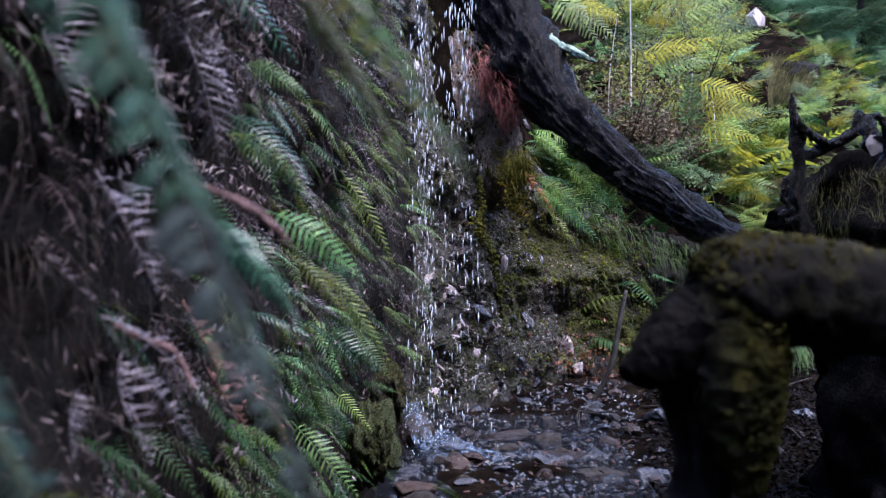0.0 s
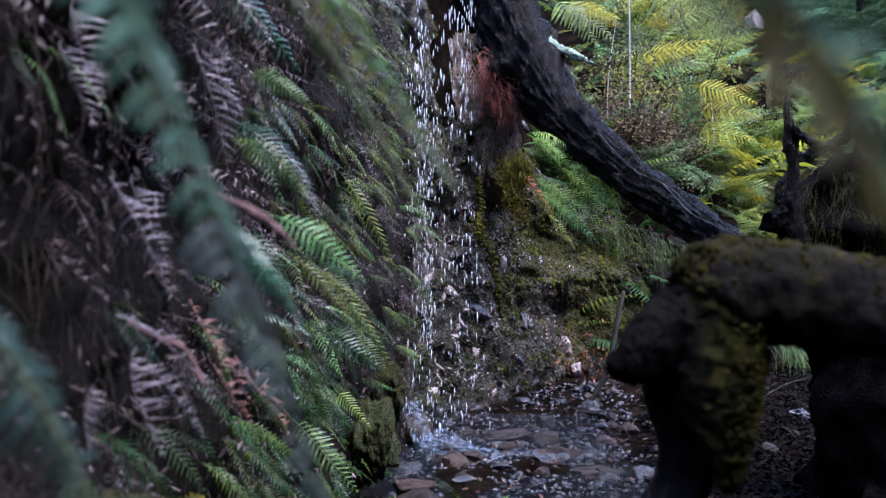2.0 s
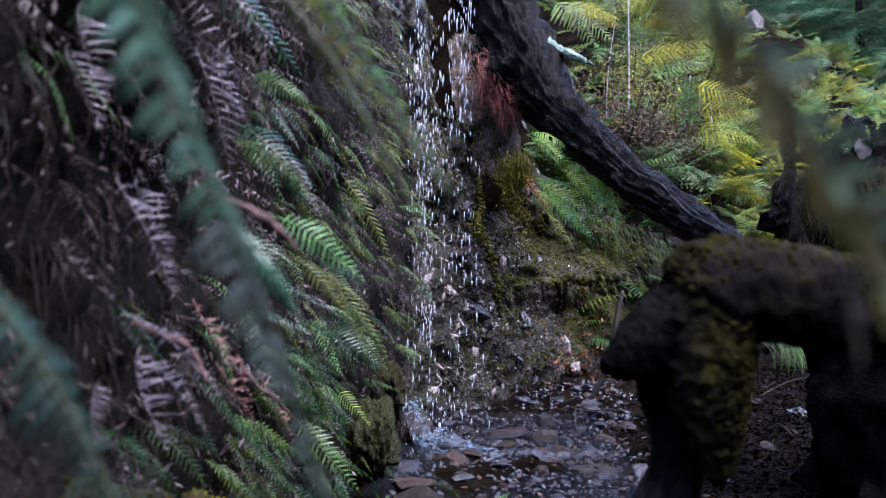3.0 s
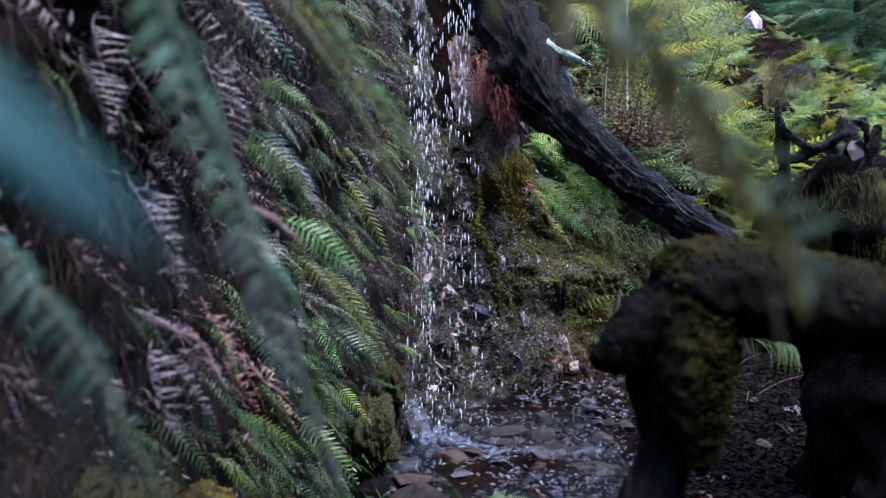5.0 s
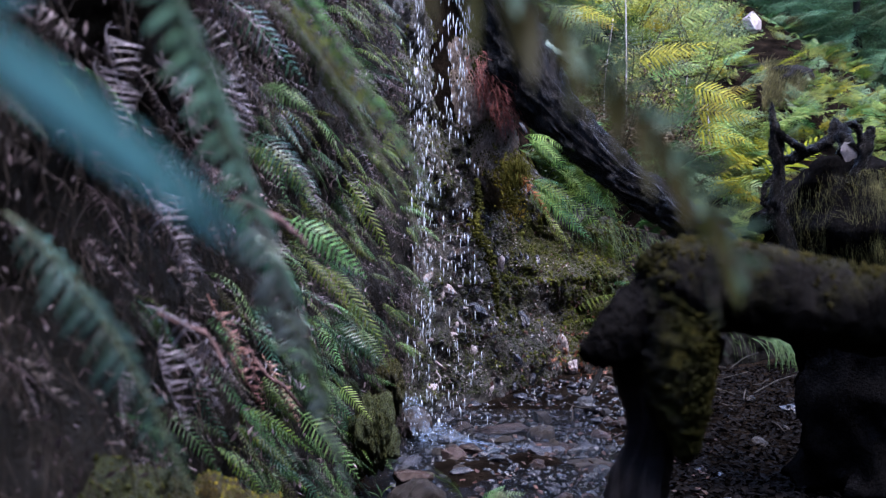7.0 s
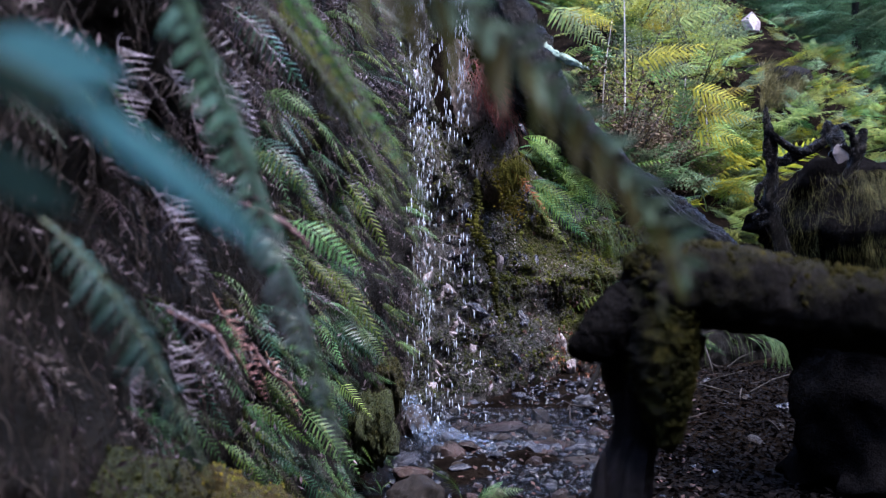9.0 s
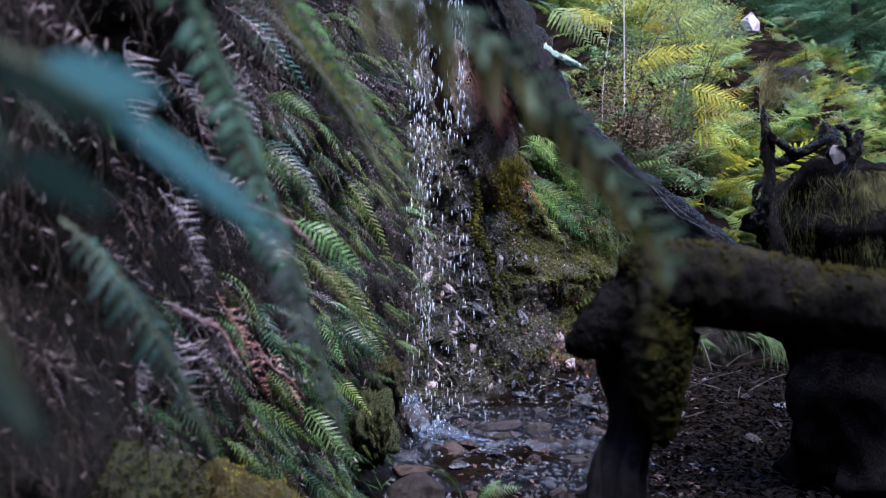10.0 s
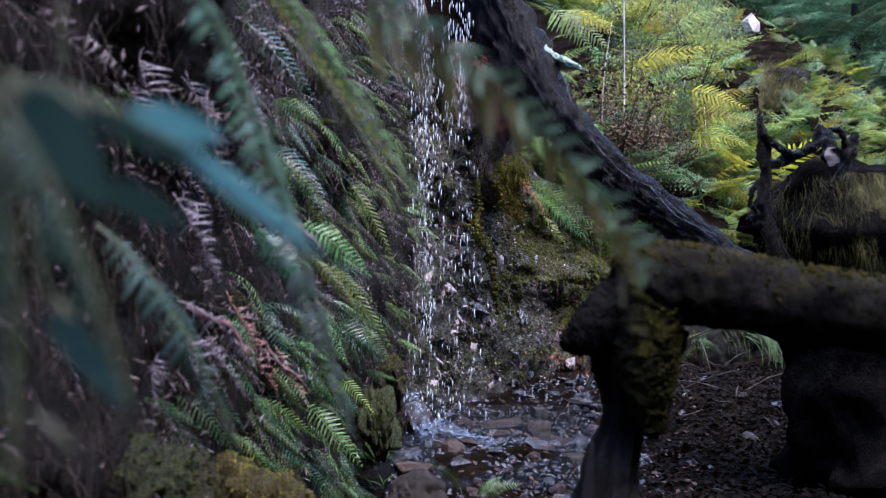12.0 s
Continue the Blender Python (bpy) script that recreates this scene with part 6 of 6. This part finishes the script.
cushion("moss_cushion", (-0.355, 1.450, 0.600), (0.125, 0.18, 0.135), M_MOSS_GOLD, "golden green moss cushion on the bank", 1, L_TUFT_GOLD)
cushion("moss_cushion", (-0.505, 1.330, 0.625), (0.14, 0.18, 0.14), M_MOSS, "green moss cushion on the bank", 2)
cushion("moss_cushion", (-0.549, 1.200, 0.701), (0.16, 0.2, 0.14), M_MOSS_DARK, "dark moss cushion on the bank", 3, L_TUFT_DIM)
cushion("moss_cushion", (-0.295, 4.000, 0.300), (0.10, 0.22, 0.22), M_MOSS_DARK, "dark moss cushion at the foot of the bank", 4, L_TUFT_DIM)
cushion("moss_cushion", (-0.257, 4.600, 0.449), (0.10, 0.22, 0.18), M_MOSS, "green moss cushion at the foot of the bank", 5)

# the rock under the head of the trunk, wet and mossy
for place, size, seed in (((0.231, 7.620, 2.449), (0.36, 0.24, 0.62), 31), ((-0.065, 7.750, 2.886), (0.34, 0.22, 0.8), 32), ((0.425, 7.450, 1.799), (0.24, 0.2, 0.4), 33)):
    me = stone_data("boulder", seed, M_RUSTEARTH, 0.9, 0.4, 5)
    for v in me.vertices:
        v.co += v.co.normalized() * 0.10 * noise.fractal(v.co * 5 + Vector((seed, 0, 0)), 0.7, 2.0, 5)
    ob = tagged(put("boulder", me, None, pose(*place) @ Matrix.Diagonal((*size, 1))), "rusty brown earth-covered rock with moss behind the fall", "rock")
    tagged(put("moss", tufts([(v.co.copy(), v.normal.copy()) for v in me.vertices if v.normal.y < 0.2 and noise.noise(v.co * 3 + Vector((0, seed, 0))) > 0.05], L_TUFT, "moss", 0.012, 0.035, seed), ob, label="olive moss"), kind="stuff")

places = []
for _ in range(1000):
    t = rng.random()
    q = Vector((0.47 + 0.10 * t, 7.16, 1.76 - 0.34 * t)) + Vector((rng.gauss(0, 0.045), rng.gauss(0, 0.05), rng.gauss(0, 0.06)))
    places.append((q, Vector((rng.gauss(0, 0.5), -1, rng.gauss(0.2, 0.5))).normalized()))
gold = []
for _ in range(420):
    q = Vector((frng.gauss(0.525, 0.045), frng.gauss(6.46, 0.03), frng.gauss(1.69, 0.055)))
    gold.append((tuple(q), tuple(q + Vector((frng.uniform(-0.03, 0.05), -frng.uniform(0.0, 0.03), -frng.uniform(0.03, 0.10)))), (frng.uniform(-0.01, 0.02), -0.015, 0)))
tagged(put("moss_fringe", strands(gold, L_TUFT_GOLD, "moss_fringe", 0.004, 3)), "golden moss hanging at the root of a rusty fern", "moss", kind="stuff")
tagged(put("hanging_moss", tufts(places, L_MOSSGOLD, "hanging_moss", 0.004, 0.011, 22)), "yellow and ochre moss hanging under the trunk", "moss", kind="stuff")

# a rib of yellow moss down the edge of the wet rock
RIB = spline([(*(0.266, 7.000, 1.655), 0.015), (*(0.273, 6.950, 1.423), 0.03), (*(0.250, 6.900, 1.278), 0.04), (*(0.337, 6.900, 1.134), 0.03), (*(0.393, 6.880, 0.929), 0.02), (*(0.424, 6.850, 0.645), 0.012)], 12)
places = []
for _ in range(700):
    c = RIB[rng.randrange(len(RIB))]
    d = Vector((rng.gauss(0, 1), rng.gauss(-0.6, 0.6), rng.gauss(0, 1))).normalized()
    places.append((Vector(c[:3]) + d * c[3] * rng.uniform(0.2, 1.9), d))
tagged(put("moss_rib", tufts(places, L_TUFT, "moss_rib", 0.006, 0.014, 21)), "yellow-green moss growing along a rock edge", "moss", kind="stuff")

# ---- the fall ----
fall = holder("waterfall", (-0.013, 5.600, -0.066), "thin curtain of falling water drops splashing on stones", "waterfall")
fo = Vector(fall.location)


def drops(seed, count, xs, ys, zs, size, long, name):
    r = random.Random(seed)
    verts, faces = [], []
    for _ in range(count):
        y = r.uniform(*ys)
        u = r.choice(xs)
        q = Vector((r.gauss(u[0], u[1]), y, r.uniform(*zs))) - fo
        w, h = size * r.uniform(0.5, 1.2), long * r.uniform(0.4, 1.4)
        o = len(verts)
        verts += [q + Vector((0, 0, h * 0.5)), q + Vector((w, 0, 0)), q + Vector((0, w, 0)), q + Vector((-w, 0, 0)), q + Vector((0, -w, 0)), q - Vector((0, 0, h * 0.5))]
        for a, b in ((1, 2), (2, 3), (3, 4), (4, 1)):
            faces += [(o, o + a, o + b), (o + 5, o + b, o + a)]
    return mesh_data(name, verts, faces, W_DROP)


tagged(put("drop_curtain", drops(1, 430, ((-0.098, 0.06), (-0.06, 0.07), (0.13, 0.05), (0.054, 0.10), (-0.17, 0.04)), (5.4, 6.2), (0.02, 3.0), 0.0042, 0.055, "drop_curtain"), fall, label="white streaks of falling drops"), kind="stuff")
tagged(put("upper_stream", drops(2, 170, ((-0.142, 0.02), (0.054, 0.015), (0.115, 0.012), (0.15, 0.015)), (5.5, 6.0), (1.9, 3.2), 0.0032, 0.055, "upper_stream"), fall, label="dense bright stream of water"), kind="stuff")
tagged(put("clinging_stream", drops(3, 260, ((-0.125, 0.022), (-0.09, 0.03)), (6.0, 6.3), (0.5, 2.6), 0.0024, 0.035, "clinging_stream"), fall, label="bright thread of water on the rock"), kind="stuff")
tagged(put("splash", drops(4, 130, ((-0.081, 0.10), (-0.14, 0.04), (0.03, 0.12)), (4.9, 5.7), (0.01, 0.24), 0.003, 0.016, "splash"), fall, label="spray over the stones"), kind="stuff")


def foam_sheet(name, line, half, seed, lift=0.0):
    """A ragged sheet of white water draped along a line."""
    c = spline(line, 12)
    verts, faces = [], []
    for i, p in enumerate(c):
        for j in range(13):
            u = (j / 12 - 0.5) * 2
            q = Vector(p) + Vector((u * half, -0.03 * (1 - u * u), 0))
            verts.append(q + Vector((0, -1, 0.5)) * (0.02 * noise.fractal(q * 16 + Vector((seed, 0, 0)), 0.8, 2.0, 4)) + Vector((0, 0, lift)) - fo)
    for i in range(len(c) - 1):
        for j in range(12):
            p = i * 13 + j
            faces.append((p, p + 1, p + 14, p + 13))
    return mesh_data(name, verts, faces, W_FOAM)


put("cascade", foam_sheet("cascade", ((-0.197, 5.350, 0.268), (-0.152, 5.200, 0.205), (-0.097, 5.100, 0.087), (-0.042, 5.000, 0.018)), 0.06, 1), fall, label="bluish white cascade over a rock")
put("cascade", foam_sheet("cascade", ((-0.077, 5.400, 0.057), (0.049, 5.150, 0.030), (0.196, 5.000, 0.018), (0.277, 4.850, -0.007)), 0.10, 5, 0.045), fall, label="bluish white churned water")
put("cascade", foam_sheet("cascade", ((0.050, 5.300, -0.002), (0.200, 5.100, 0.005), (0.360, 5.000, 0.018), (0.513, 4.900, 0.020)), 0.06, 9, 0.045), fall, label="bluish white churned water")
put("cascade", foam_sheet("cascade", ((0.018, 5.000, 0.018), (0.089, 4.850, -0.007), (0.143, 4.700, -0.041), (0.163, 4.500, -0.072)), 0.08, 12, 0.045), fall, label="bluish white churned water")

# shallow water round the stones
wx, wy = np.linspace(-0.35, 0.95, 50), np.linspace(3.9, 6.2, 80)
wv = [(x, y, 0.050 + 0.008 * noise.noise(Vector((x * 9, y * 9, 0)))) for y in wy for x in wx]
wf = [(j * 50 + i, j * 50 + i + 1, (j + 1) * 50 + i + 1, (j + 1) * 50 + i) for j in range(79) for i in range(49)]
tagged(put("water", mesh_data("water", wv, wf, W_POOL)), "shallow clear stream water reflecting the sky", "water", kind="structure")
